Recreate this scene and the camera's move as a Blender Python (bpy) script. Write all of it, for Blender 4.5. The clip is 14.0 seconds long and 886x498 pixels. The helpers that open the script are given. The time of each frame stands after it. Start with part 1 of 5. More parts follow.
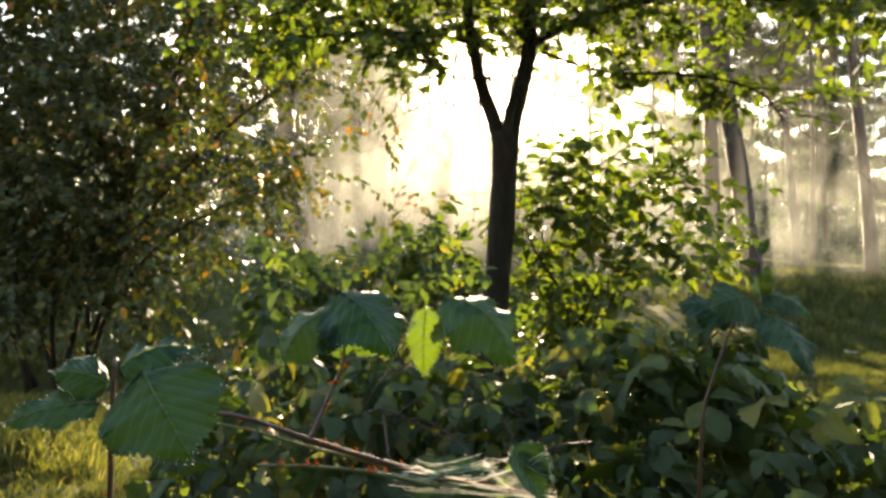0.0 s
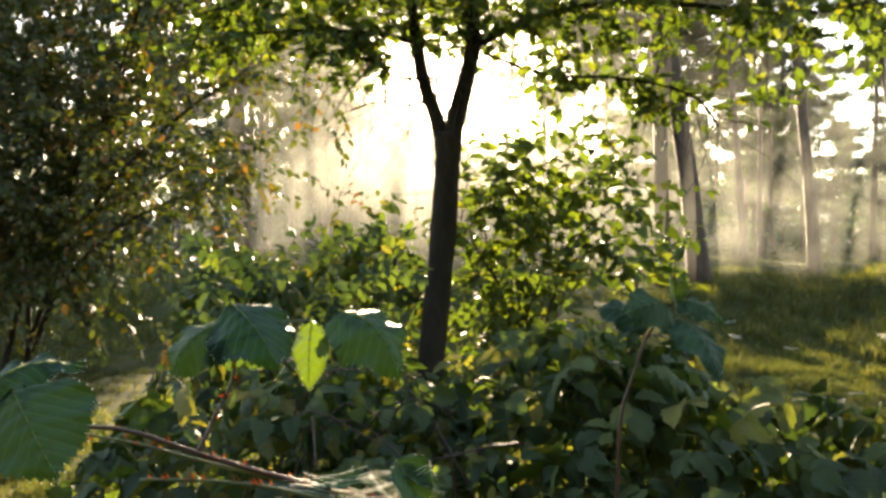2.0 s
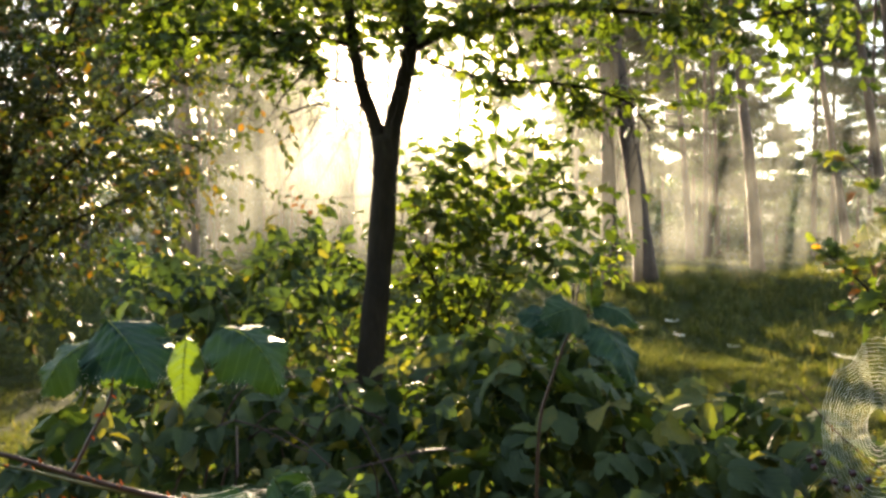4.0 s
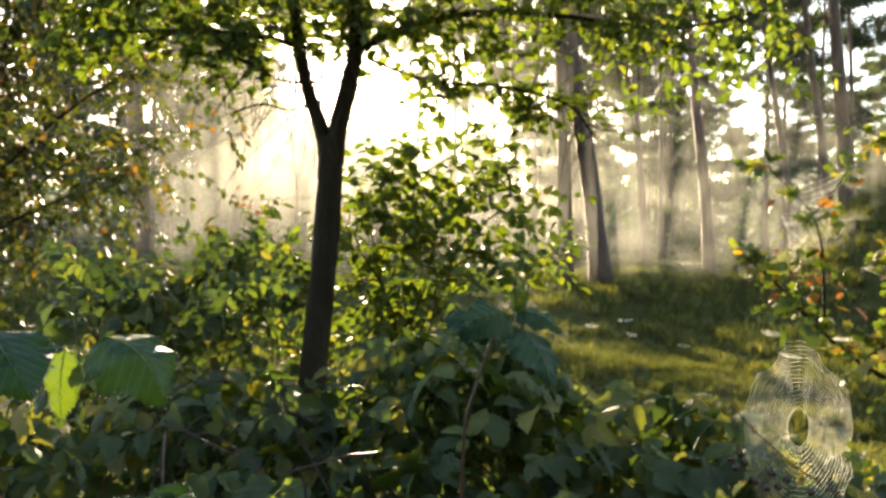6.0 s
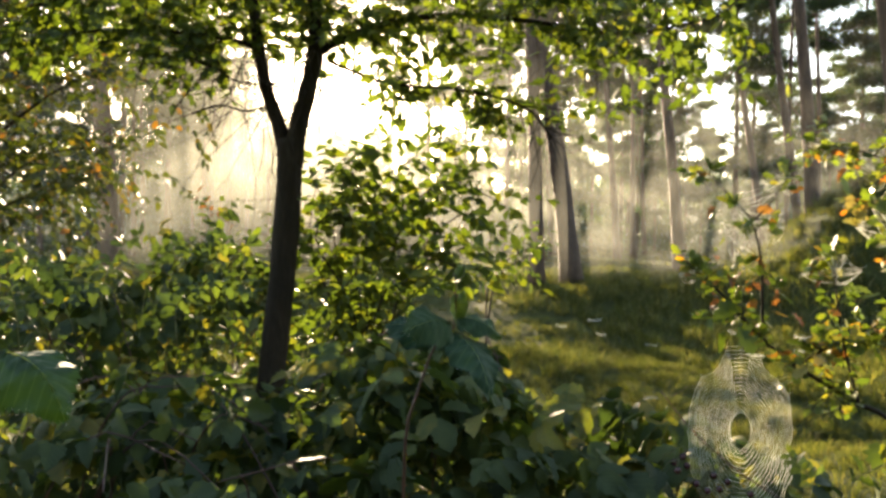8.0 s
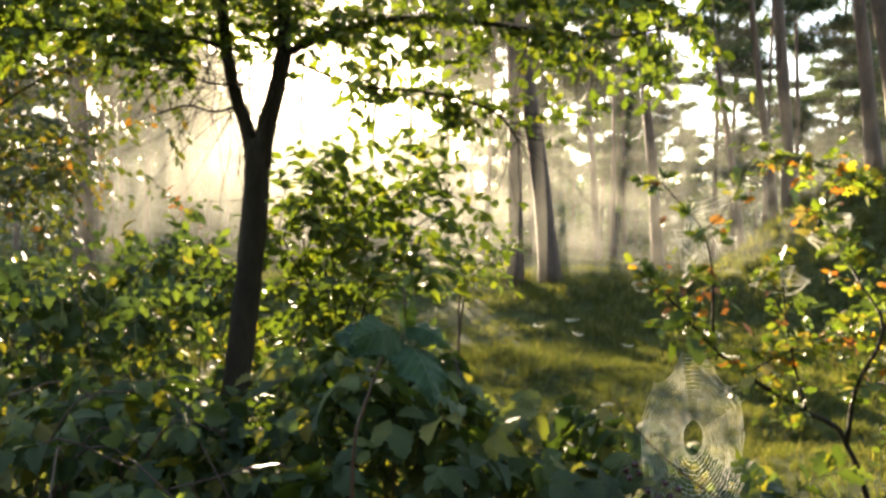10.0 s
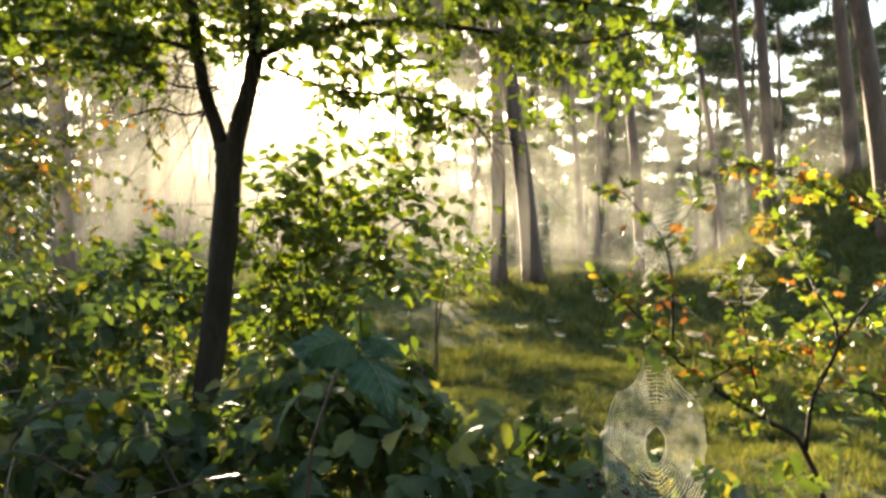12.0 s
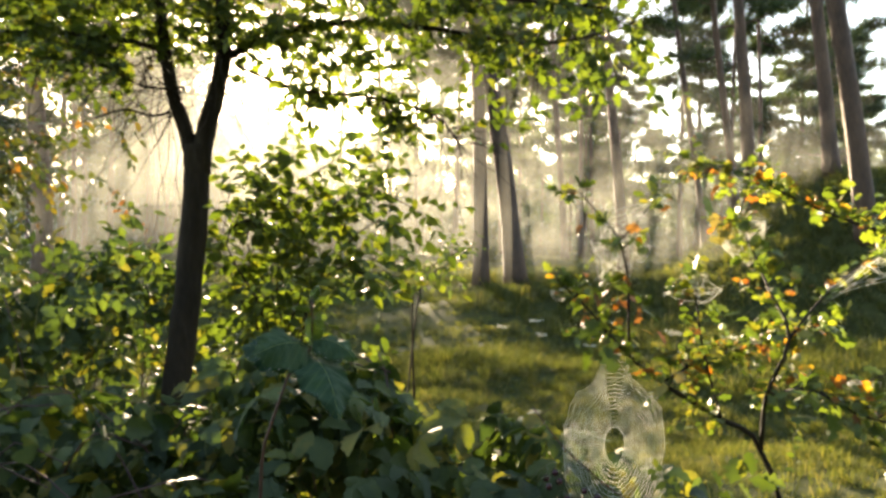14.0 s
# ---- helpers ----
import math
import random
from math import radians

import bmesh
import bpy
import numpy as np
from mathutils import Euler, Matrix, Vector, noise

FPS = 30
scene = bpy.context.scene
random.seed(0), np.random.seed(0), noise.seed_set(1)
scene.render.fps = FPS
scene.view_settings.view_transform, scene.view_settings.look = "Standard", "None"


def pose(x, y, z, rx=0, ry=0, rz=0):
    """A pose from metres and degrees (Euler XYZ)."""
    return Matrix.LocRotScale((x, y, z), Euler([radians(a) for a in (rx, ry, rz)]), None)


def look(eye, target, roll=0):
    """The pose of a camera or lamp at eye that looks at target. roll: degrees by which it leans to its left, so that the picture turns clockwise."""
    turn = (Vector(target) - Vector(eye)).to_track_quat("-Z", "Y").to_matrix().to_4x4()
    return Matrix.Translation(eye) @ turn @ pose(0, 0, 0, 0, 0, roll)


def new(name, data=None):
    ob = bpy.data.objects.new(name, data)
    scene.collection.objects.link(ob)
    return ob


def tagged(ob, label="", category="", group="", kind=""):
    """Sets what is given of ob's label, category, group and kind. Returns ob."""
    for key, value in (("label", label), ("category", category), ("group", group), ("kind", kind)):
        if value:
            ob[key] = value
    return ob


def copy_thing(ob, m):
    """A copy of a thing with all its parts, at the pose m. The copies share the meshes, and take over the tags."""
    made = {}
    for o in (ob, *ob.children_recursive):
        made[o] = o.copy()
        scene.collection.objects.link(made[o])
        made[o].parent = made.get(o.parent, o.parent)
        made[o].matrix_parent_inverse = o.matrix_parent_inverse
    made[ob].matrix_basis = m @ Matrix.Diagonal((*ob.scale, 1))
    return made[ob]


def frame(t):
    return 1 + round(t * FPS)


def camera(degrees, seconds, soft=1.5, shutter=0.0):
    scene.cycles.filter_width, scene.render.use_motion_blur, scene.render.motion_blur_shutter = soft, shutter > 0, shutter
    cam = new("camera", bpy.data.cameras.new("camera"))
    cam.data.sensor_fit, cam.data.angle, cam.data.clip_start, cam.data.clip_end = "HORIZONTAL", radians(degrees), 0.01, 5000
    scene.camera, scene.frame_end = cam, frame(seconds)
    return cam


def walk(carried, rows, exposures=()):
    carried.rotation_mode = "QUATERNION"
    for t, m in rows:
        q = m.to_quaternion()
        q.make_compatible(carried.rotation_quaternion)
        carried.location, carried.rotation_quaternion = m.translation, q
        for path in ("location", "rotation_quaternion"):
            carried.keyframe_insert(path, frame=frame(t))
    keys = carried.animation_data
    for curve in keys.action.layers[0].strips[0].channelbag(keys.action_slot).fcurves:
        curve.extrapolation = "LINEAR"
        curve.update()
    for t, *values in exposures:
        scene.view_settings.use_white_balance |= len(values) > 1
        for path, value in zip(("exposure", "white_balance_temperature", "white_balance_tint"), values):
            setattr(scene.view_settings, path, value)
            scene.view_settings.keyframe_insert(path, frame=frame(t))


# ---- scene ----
cam = camera(58.6, 14.0, soft=3.0)
# seconds, eye, target, roll
ROWS = [
    (0.0, (0.0001, 0.0045, 0.9513), (-0.0002, 2.0044, 0.9659), 0.36),
    (0.5, (0.0143, -0.0006, 0.9554), (0.0415, 1.9992, 0.9665), 0.32),
    (1.0, (0.0261, -0.0024, 0.9592), (0.0816, 1.9968, 0.9671), 0.53),
    (1.5, (0.0380, -0.0042, 0.9629), (0.1205, 1.9941, 0.9682), 0.71),
    (2.0, (0.0507, -0.0052, 0.9665), (0.1615, 1.9917, 0.9709), 0.74),
    (2.5, (0.0636, -0.0060, 0.9697), (0.2047, 1.9890, 0.9754), 0.68),
    (3.0, (0.0770, -0.0069, 0.9725), (0.2470, 1.9858, 0.9799), 0.48),
    (5.5, (0.1471, -0.0170, 0.9837), (0.4540, 1.9593, 0.9908), 0.63),
    (6.0, (0.1594, -0.0206, 0.9861), (0.4875, 1.9523, 0.9936), 0.63),
    (6.5, (0.1724, -0.0238, 0.9892), (0.5194, 1.9458, 0.9962), 0.67),
    (7.0, (0.1850, -0.0258, 0.9920), (0.5484, 1.9409, 0.9991), 0.64),
    (7.5, (0.1980, -0.0313, 0.9960), (0.5757, 1.9327, 1.0024), 0.66),
    (8.0, (0.2111, -0.0347, 0.9995), (0.6029, 1.9266, 1.0054), 0.69),
    (10.5, (0.2749, -0.0470, 1.0217), (0.7191, 1.9030, 1.0229), 1.21),
    (11.0, (0.2856, -0.0492, 1.0260), (0.7388, 1.8988, 1.0268), 1.28),
    (11.5, (0.2966, -0.0521, 1.0323), (0.7581, 1.8940, 1.0336), 1.15),
    (12.0, (0.3107, -0.0489, 1.0362), (0.7805, 1.8951, 1.0375), 1.03),
    (12.5, (0.3233, -0.0451, 1.0383), (0.8018, 1.8968, 1.0387), 1.12),
    (13.0, (0.3370, -0.0465, 1.0375), (0.8230, 1.8936, 1.0384), 1.00),
    (13.5, (0.3498, -0.0540, 1.0375), (0.8461, 1.8835, 1.0392), 0.96),
    (14.0, (0.3632, -0.0582, 1.0375), (0.8695, 1.8766, 1.0404), 0.79),
]
walk(cam, [(t, look(eye, target, roll)) for t, eye, target, roll in ROWS],
     exposures=[(t, e + (0.85 if t < 9 else 0.84), 7600 if t < 9 else 7450, 17) for t, e in ((0.0, 2.38), (1.0, 2.48), (2.4, 2.33), (3.0, 2.28), (5.3, 2.48), (6.0, 2.38), (7.0, 2.18), (8.2, 2.18), (10.3, 2.43), (12.4, 2.48), (13.2, 2.23), (14.0, 2.38))])

# ---- light: a low sun ahead of the camera, thin haze in the sky ----
SUN_AZ, SUN_EL = radians(1.1), radians(11.5)
world = bpy.data.worlds.new("sky")
scene.world = world
world.use_nodes = True
wn = world.node_tree
sky = wn.nodes.new("ShaderNodeTexSky")
sky.sky_type = "NISHITA"
sky.sun_disc = False
sky.sun_elevation, sky.sun_rotation = SUN_EL, SUN_AZ
sky.dust_density, sky.air_density, sky.ozone_density = 0.7, 1.0, 1.0
back = wn.nodes["Background"]
back.inputs["Strength"].default_value = 0.1
wn.links.new(sky.outputs["Color"], back.inputs["Color"])
sun_to = Vector((math.sin(SUN_AZ) * math.cos(SUN_EL), math.cos(SUN_AZ) * math.cos(SUN_EL), math.sin(SUN_EL)))
sun = new("sun", bpy.data.lights.new("sun", "SUN"))
sun.data.energy, sun.data.angle, sun.data.color = 5.0, radians(0.6), (1.0, 0.87, 0.63)
sun.matrix_world = look(sun_to * 60, (0, 0, 0))


# ---- materials ----
def material(name):
    m = bpy.data.materials.new(name)
    m.use_nodes = True
    nt = m.node_tree
    for n in list(nt.nodes):
        if n.type != "OUTPUT_MATERIAL":
            nt.nodes.remove(n)
    return m, nt, nt.nodes["Material Output"]


def noise_tex(nt, scale, detail=3.0, obj=True):
    c = nt.nodes.new("ShaderNodeTexCoord")
    n = nt.nodes.new("ShaderNodeTexNoise")
    n.inputs["Scale"].default_value, n.inputs["Detail"].default_value = scale, detail
    nt.links.new(c.outputs["Object"], n.inputs["Vector"])
    return n


def ramp(nt, fac, stops):
    r = nt.nodes.new("ShaderNodeValToRGB")
    e = r.color_ramp.elements
    while len(e) < len(stops):
        e.new(0.5)
    for el, (p, c) in zip(e, stops):
        el.position, el.color = p, (*c, 1)
    nt.links.new(fac, r.inputs["Fac"])
    return r


def leaf_material(name, stops, through_tint=(2.1, 2.3, 0.6), share=0.5, rough=0.48, single=False, scale=60.0, bump=0.15, gloss=0.28, veins=0.0):
    """Green blade: gloss on top, light that comes through from behind; each leaf has its own shade."""
    m, nt, out = material(name)
    if single:
        rnd = nt.nodes.new("ShaderNodeObjectInfo").outputs["Random"]
    else:
        rnd = nt.nodes.new("ShaderNodeNewGeometry").outputs["Random Per Island"]
    n = noise_tex(nt, scale)
    mixf = nt.nodes.new("ShaderNodeMath")
    mixf.operation = "MULTIPLY_ADD"
    nt.links.new(n.outputs["Fac"], mixf.inputs[0])
    mixf.inputs[1].default_value = 0.3
    sub = nt.nodes.new("ShaderNodeMath")
    sub.operation = "SUBTRACT"
    nt.links.new(rnd, sub.inputs[0])
    sub.inputs[1].default_value = 0.15
    nt.links.new(sub.outputs[0], mixf.inputs[2])
    col = ramp(nt, mixf.outputs[0], stops)
    p = nt.nodes.new("ShaderNodeBsdfPrincipled")
    p.inputs["Roughness"].default_value = rough
    p.inputs["Specular IOR Level"].default_value = gloss
    nt.links.new(col.outputs["Color"], p.inputs["Base Color"])
    b = nt.nodes.new("ShaderNodeBump")
    b.inputs["Strength"].default_value, b.inputs["Distance"].default_value = bump, 0.002
    nt.links.new(n.outputs["Fac"], b.inputs["Height"])
    nt.links.new(b.outputs["Normal"], p.inputs["Normal"])
    if veins:
        # side veins run obliquely from the midrib; the blade between them bulges
        def calc(op, a, b=None, c=None):
            n_ = nt.nodes.new("ShaderNodeMath")
            n_.operation = op
            for k, val in enumerate((a, b, c)):
                if val is None:
                    continue
                if isinstance(val, (int, float)):
                    n_.inputs[k].default_value = val
                else:
                    nt.links.new(val, n_.inputs[k])
            return n_.outputs[0]

        tc = nt.nodes.new("ShaderNodeTexCoord")
        sp = nt.nodes.new("ShaderNodeSeparateXYZ")
        nt.links.new(tc.outputs["Object"], sp.inputs[0])
        ax = calc("ABSOLUTE", sp.outputs["X"])
        wave = calc("PINGPONG", calc("MULTIPLY_ADD", sp.outputs["Y"], 7.0, calc("MULTIPLY", ax, -7.0)), 0.5)
        line = calc("SUBTRACT", 1.0, calc("MINIMUM", calc("MULTIPLY", wave, 9.0), 1.0))
        rib = calc("SUBTRACT", 1.0, calc("MINIMUM", calc("MULTIPLY", ax, 70.0), 1.0))
        both = calc("MAXIMUM", line, rib)
        pale = nt.nodes.new("ShaderNodeMix")
        pale.data_type, pale.blend_type = "RGBA", "MIX"
        nt.links.new(calc("MULTIPLY", both, veins), pale.inputs["Factor"])
        nt.links.new(col.outputs["Color"], pale.inputs["A"])
        pale.inputs["B"].default_value = (0.11, 0.15, 0.06, 1)
        nt.links.new(pale.outputs["Result"], p.inputs["Base Color"])
        b2 = nt.nodes.new("ShaderNodeBump")
        b2.inputs["Strength"].default_value, b2.inputs["Distance"].default_value = 0.25, 0.004
        nt.links.new(wave, b2.inputs["Height"])
        nt.links.new(b.outputs["Normal"], b2.inputs["Normal"])
        nt.links.new(b2.outputs["Normal"], p.inputs["Normal"])
    tr = nt.nodes.new("ShaderNodeBsdfTranslucent")
    nt.links.new(b.outputs["Normal"], tr.inputs["Normal"])
    tint = nt.nodes.new("ShaderNodeMix")
    tint.data_type, tint.blend_type = "RGBA", "MULTIPLY"
    tint.inputs["Factor"].default_value = 1.0
    nt.links.new(col.outputs["Color"], tint.inputs["A"])
    tint.inputs["B"].default_value = (*through_tint, 1)
    nt.links.new(tint.outputs["Result"], tr.inputs["Color"])
    mx = nt.nodes.new("ShaderNodeMixShader")
    mx.inputs["Fac"].default_value = share
    nt.links.new(p.outputs[0], mx.inputs[1])
    nt.links.new(tr.outputs[0], mx.inputs[2])
    nt.links.new(mx.outputs[0], out.inputs["Surface"])
    return m


def solid_material(name, stops, scale, rough=0.8, bump=0.5, dist=0.01, stretch=(1, 1, 1), fine=None, gloss=0.5):
    m, nt, out = material(name)
    c = nt.nodes.new("ShaderNodeTexCoord")
    mp = nt.nodes.new("ShaderNodeMapping")
    mp.inputs["Scale"].default_value = stretch
    nt.links.new(c.outputs["Object"], mp.inputs["Vector"])
    n = nt.nodes.new("ShaderNodeTexNoise")
    n.inputs["Scale"].default_value, n.inputs["Detail"].default_value = scale, 6.0
    nt.links.new(mp.outputs[0], n.inputs["Vector"])
    n2 = nt.nodes.new("ShaderNodeTexNoise")
    n2.inputs["Scale"].default_value, n2.inputs["Detail"].default_value = fine or scale * 6, 4.0
    nt.links.new(mp.outputs[0], n2.inputs["Vector"])
    ad = nt.nodes.new("ShaderNodeMath")
    ad.operation = "MULTIPLY_ADD"
    nt.links.new(n2.outputs["Fac"], ad.inputs[0])
    ad.inputs[1].default_value = 0.45
    sc = nt.nodes.new("ShaderNodeMath")
    sc.operation = "MULTIPLY_ADD"
    nt.links.new(n.outputs["Fac"], sc.inputs[0])
    sc.inputs[1].default_value, sc.inputs[2].default_value = 0.8, -0.12
    nt.links.new(sc.outputs[0], ad.inputs[2])
    col = ramp(nt, ad.outputs[0], stops)
    p = nt.nodes.new("ShaderNodeBsdfPrincipled")
    p.inputs["Roughness"].default_value, p.inputs["Specular IOR Level"].default_value = rough, gloss
    nt.links.new(col.outputs["Color"], p.inputs["Base Color"])
    b = nt.nodes.new("ShaderNodeBump")
    b.inputs["Strength"].default_value, b.inputs["Distance"].default_value = bump, dist
    nt.links.new(ad.outputs[0], b.inputs["Height"])
    nt.links.new(b.outputs["Normal"], p.inputs["Normal"])
    nt.links.new(p.outputs[0], out.inputs["Surface"])
    return m


def veil_material(name, col, share):
    m, nt, out = material(name)
    d = nt.nodes.new("ShaderNodeBsdfDiffuse")
    t = nt.nodes.new("ShaderNodeBsdfTranslucent")
    d.inputs["Color"].default_value = t.inputs["Color"].default_value = (*col, 1)
    mx = nt.nodes.new("ShaderNodeMixShader")
    mx.inputs["Fac"].default_value = share
    nt.links.new(d.outputs[0], mx.inputs[1])
    nt.links.new(t.outputs[0], mx.inputs[2])
    nt.links.new(mx.outputs[0], out.inputs["Surface"])
    return m


GREEN = [(0.0, (0.026, 0.043, 0.022)), (0.45, (0.045, 0.068, 0.029)), (0.8, (0.08, 0.105, 0.035)), (1.0, (0.17, 0.14, 0.04))]
FRESH = [(0.0, (0.04, 0.06, 0.02)), (0.5, (0.065, 0.09, 0.025)), (0.85, (0.1, 0.125, 0.03)), (1.0, (0.14, 0.135, 0.03))]
AUTUMN = [(0.0, (0.04, 0.06, 0.022)), (0.4, (0.075, 0.1, 0.028)), (0.7, (0.12, 0.135, 0.035)), (0.86, (0.2, 0.17, 0.045)), (0.93, (0.27, 0.12, 0.03)), (0.97, (0.22, 0.065, 0.02)), (1.0, (0.12, 0.05, 0.025))]
mat_bramble = leaf_material("bramble_leaf", GREEN, share=0.2, rough=0.64, gloss=0.2)
mat_bramble_one = leaf_material("bramble_leaf_single", GREEN, share=0.2, rough=0.64, gloss=0.2, single=True, bump=0.3, veins=0.3, scale=12.0)
mat_hero = leaf_material("dewy_bramble_leaf", [(0, (0.011, 0.036, 0.02)), (0.5, (0.018, 0.048, 0.022)), (1, (0.032, 0.064, 0.022))], through_tint=(3.0, 3.6, 0.5), share=0.02, rough=0.62, single=True, scale=9.0, bump=0.5, gloss=0.16, veins=0.3)
# Paler than mat_hero: fresh shoot tips, and backlight put into some spray leaves.
mat_young_and_sunlit = leaf_material("young_and_sunlit_bramble_leaf", [(0, (0.06, 0.1, 0.03)), (1, (0.1, 0.14, 0.03))], share=0.14, single=True, veins=0.4, scale=9.0)
mat_vein = veil_material("leaf_vein", (0.3, 0.36, 0.16), 0.75)
mat_oak = leaf_material("oak_leaf", FRESH, share=0.26, rough=0.58, gloss=0.2)
mat_oak_one = leaf_material("oak_leaf_single", FRESH, share=0.26, rough=0.58, gloss=0.2, single=True)
mat_shrub = leaf_material("shrub_leaf", FRESH, share=0.22, rough=0.62, gloss=0.18)
mat_shrub_one = leaf_material("shrub_leaf_single", FRESH, share=0.22, rough=0.62, gloss=0.18, single=True)
mat_autumn = leaf_material("autumn_oak_leaf", AUTUMN, share=0.38, single=True)
mat_autumn_all = leaf_material("autumn_foliage", AUTUMN, share=0.33)
DULL = [(0.0, (0.025, 0.035, 0.012)), (0.5, (0.045, 0.055, 0.015)), (0.85, (0.075, 0.075, 0.02)), (0.96, (0.12, 0.075, 0.02)), (1.0, (0.18, 0.07, 0.02))]
mat_thicket_one = leaf_material("thicket_leaf_single", DULL, share=0.17, rough=0.5, single=True)
mat_thicket = leaf_material("thicket_foliage", DULL, share=0.17, rough=0.5)
mat_rust = leaf_material("rusty_leaf", [(0, (0.11, 0.055, 0.025)), (0.6, (0.2, 0.105, 0.035)), (1, (0.28, 0.17, 0.06))], through_tint=(1.5, 1.15, 0.6), share=0.4, single=True)
mat_needle = leaf_material("pine_needles", [(0, (0.02, 0.035, 0.015)), (0.6, (0.035, 0.055, 0.02)), (1, (0.06, 0.07, 0.025))], share=0.25, rough=0.6, scale=3.0)
mat_grass = leaf_material("grass_blades", [(0, (0.038, 0.05, 0.02)), (0.5, (0.068, 0.08, 0.032)), (0.88, (0.11, 0.11, 0.046)), (1, (0.2, 0.17, 0.09))], through_tint=(2.3, 2.25, 0.7), share=0.28, rough=0.85, scale=2.0, gloss=0.08)
mat_bark = solid_material("dark_bark", [(0.2, (0.012, 0.009, 0.006)), (0.55, (0.03, 0.023, 0.016)), (0.85, (0.06, 0.055, 0.035))], 14, stretch=(1, 1, 0.25), dist=0.012, bump=0.8, gloss=0.15)
mat_pine_bark = solid_material("pine_bark", [(0.2, (0.03, 0.019, 0.013)), (0.55, (0.085, 0.05, 0.032)), (0.9, (0.15, 0.095, 0.06))], 5, stretch=(1, 1, 0.3), dist=0.03, bump=0.9)
mat_cane = solid_material("bramble_cane", [(0.2, (0.035, 0.014, 0.012)), (0.6, (0.075, 0.032, 0.022)), (0.9, (0.11, 0.075, 0.035))], 30, rough=0.45, bump=0.2, dist=0.001)
mat_greencane = solid_material("green_cane", [(0.2, (0.06, 0.08, 0.025)), (0.7, (0.14, 0.15, 0.05)), (0.95, (0.2, 0.12, 0.06))], 30, rough=0.45, bump=0.2, dist=0.001)
mat_thorn = veil_material("thorn_red", (0.4, 0.14, 0.05), 0.6)
mat_ground = solid_material("turf", [(0.25, (0.03, 0.035, 0.012)), (0.5, (0.04, 0.048, 0.016)), (0.75, (0.06, 0.062, 0.024)), (0.95, (0.085, 0.072, 0.04))], 1.2, rough=0.95, bump=0.6, dist=0.05, fine=14, gloss=0.05)
mat_silk = veil_material("spider_silk", (0.85, 0.85, 0.8), 0.6)
mat_berry = solid_material("blackberry", [(0.3, (0.02, 0.008, 0.015)), (0.8, (0.07, 0.015, 0.02))], 60, rough=0.25, bump=0.1, dist=0.001)


# ---- mesh helpers ----
class Geo:
    """Collects vertices and faces of one mesh."""

    def __init__(self):
        self.v, self.f = [], []

    def tube(self, pts, radii, sides=6, bend=0.0, rng=None):
        pts = [Vector(p) for p in pts]
        start = len(self.v)
        for i, (p, r) in enumerate(zip(pts, radii)):
            d = (pts[min(i + 1, len(pts) - 1)] - pts[max(i - 1, 0)]).normalized()
            a = d.orthogonal().normalized() if abs(d.x) > 0.9 else d.cross(Vector((1, 0, 0))).normalized()
            b = d.cross(a)
            for k in range(sides):
                w = 2 * math.pi * k / sides
                rr = r * (1 + (rng.uniform(-bend, bend) if rng else 0))
                self.v.append(p + (a * math.cos(w) + b * math.sin(w)) * rr)
        for i in range(len(pts) - 1):
            for k in range(sides):
                k2 = (k + 1) % sides
                self.f.append((start + i * sides + k, start + i * sides + k2, start + (i + 1) * sides + k2, start + (i + 1) * sides + k))
        self.f.append(tuple(start + k for k in range(sides))[::-1])
        self.f.append(tuple(start + (len(pts) - 1) * sides + k for k in range(sides)))

    def mesh(self, name, mat, smooth=True):
        me = bpy.data.meshes.new(name)
        me.from_pydata([tuple(p) for p in self.v], [], self.f)
        me.materials.append(mat)
        if smooth:
            me.polygons.foreach_set("use_smooth", [True] * len(me.polygons))
        me.update()
        return me


def curve_pts(pts, n):
    """n points along a smooth line through pts."""
    pts = [Vector(p) for p in pts]
    ext = [pts[0] * 2 - pts[1]] + pts + [pts[-1] * 2 - pts[-2]]
    out = []
    m = len(pts) - 1
    for i in range(n):
        u = i / (n - 1) * m
        k = min(int(u), m - 1)
        t = u - k
        a, b, c, d = ext[k:k + 4]
        out.append(0.5 * ((2 * b) + (c - a) * t + (2 * a - 5 * b + 4 * c - d) * t * t + (3 * b - a - 3 * c + d) * t ** 3))
    return out


def taper(n, r0, r1):
    return [r0 + (r1 - r0) * i / (n - 1) for i in range(n)]


def part(name, data, parent, label="", kind="", m=None):
    ob = new(name, data)
    ob.parent = parent
    if m is not None:
        ob.matrix_basis = m
    return tagged(ob, label=label, kind=kind)


def thing(name, label, category, group="", kind="", at=(0, 0, 0)):
    ob = tagged(new(name), label, category, group, kind)
    ob.location = at
    ob.empty_display_size = 0.05
    return ob


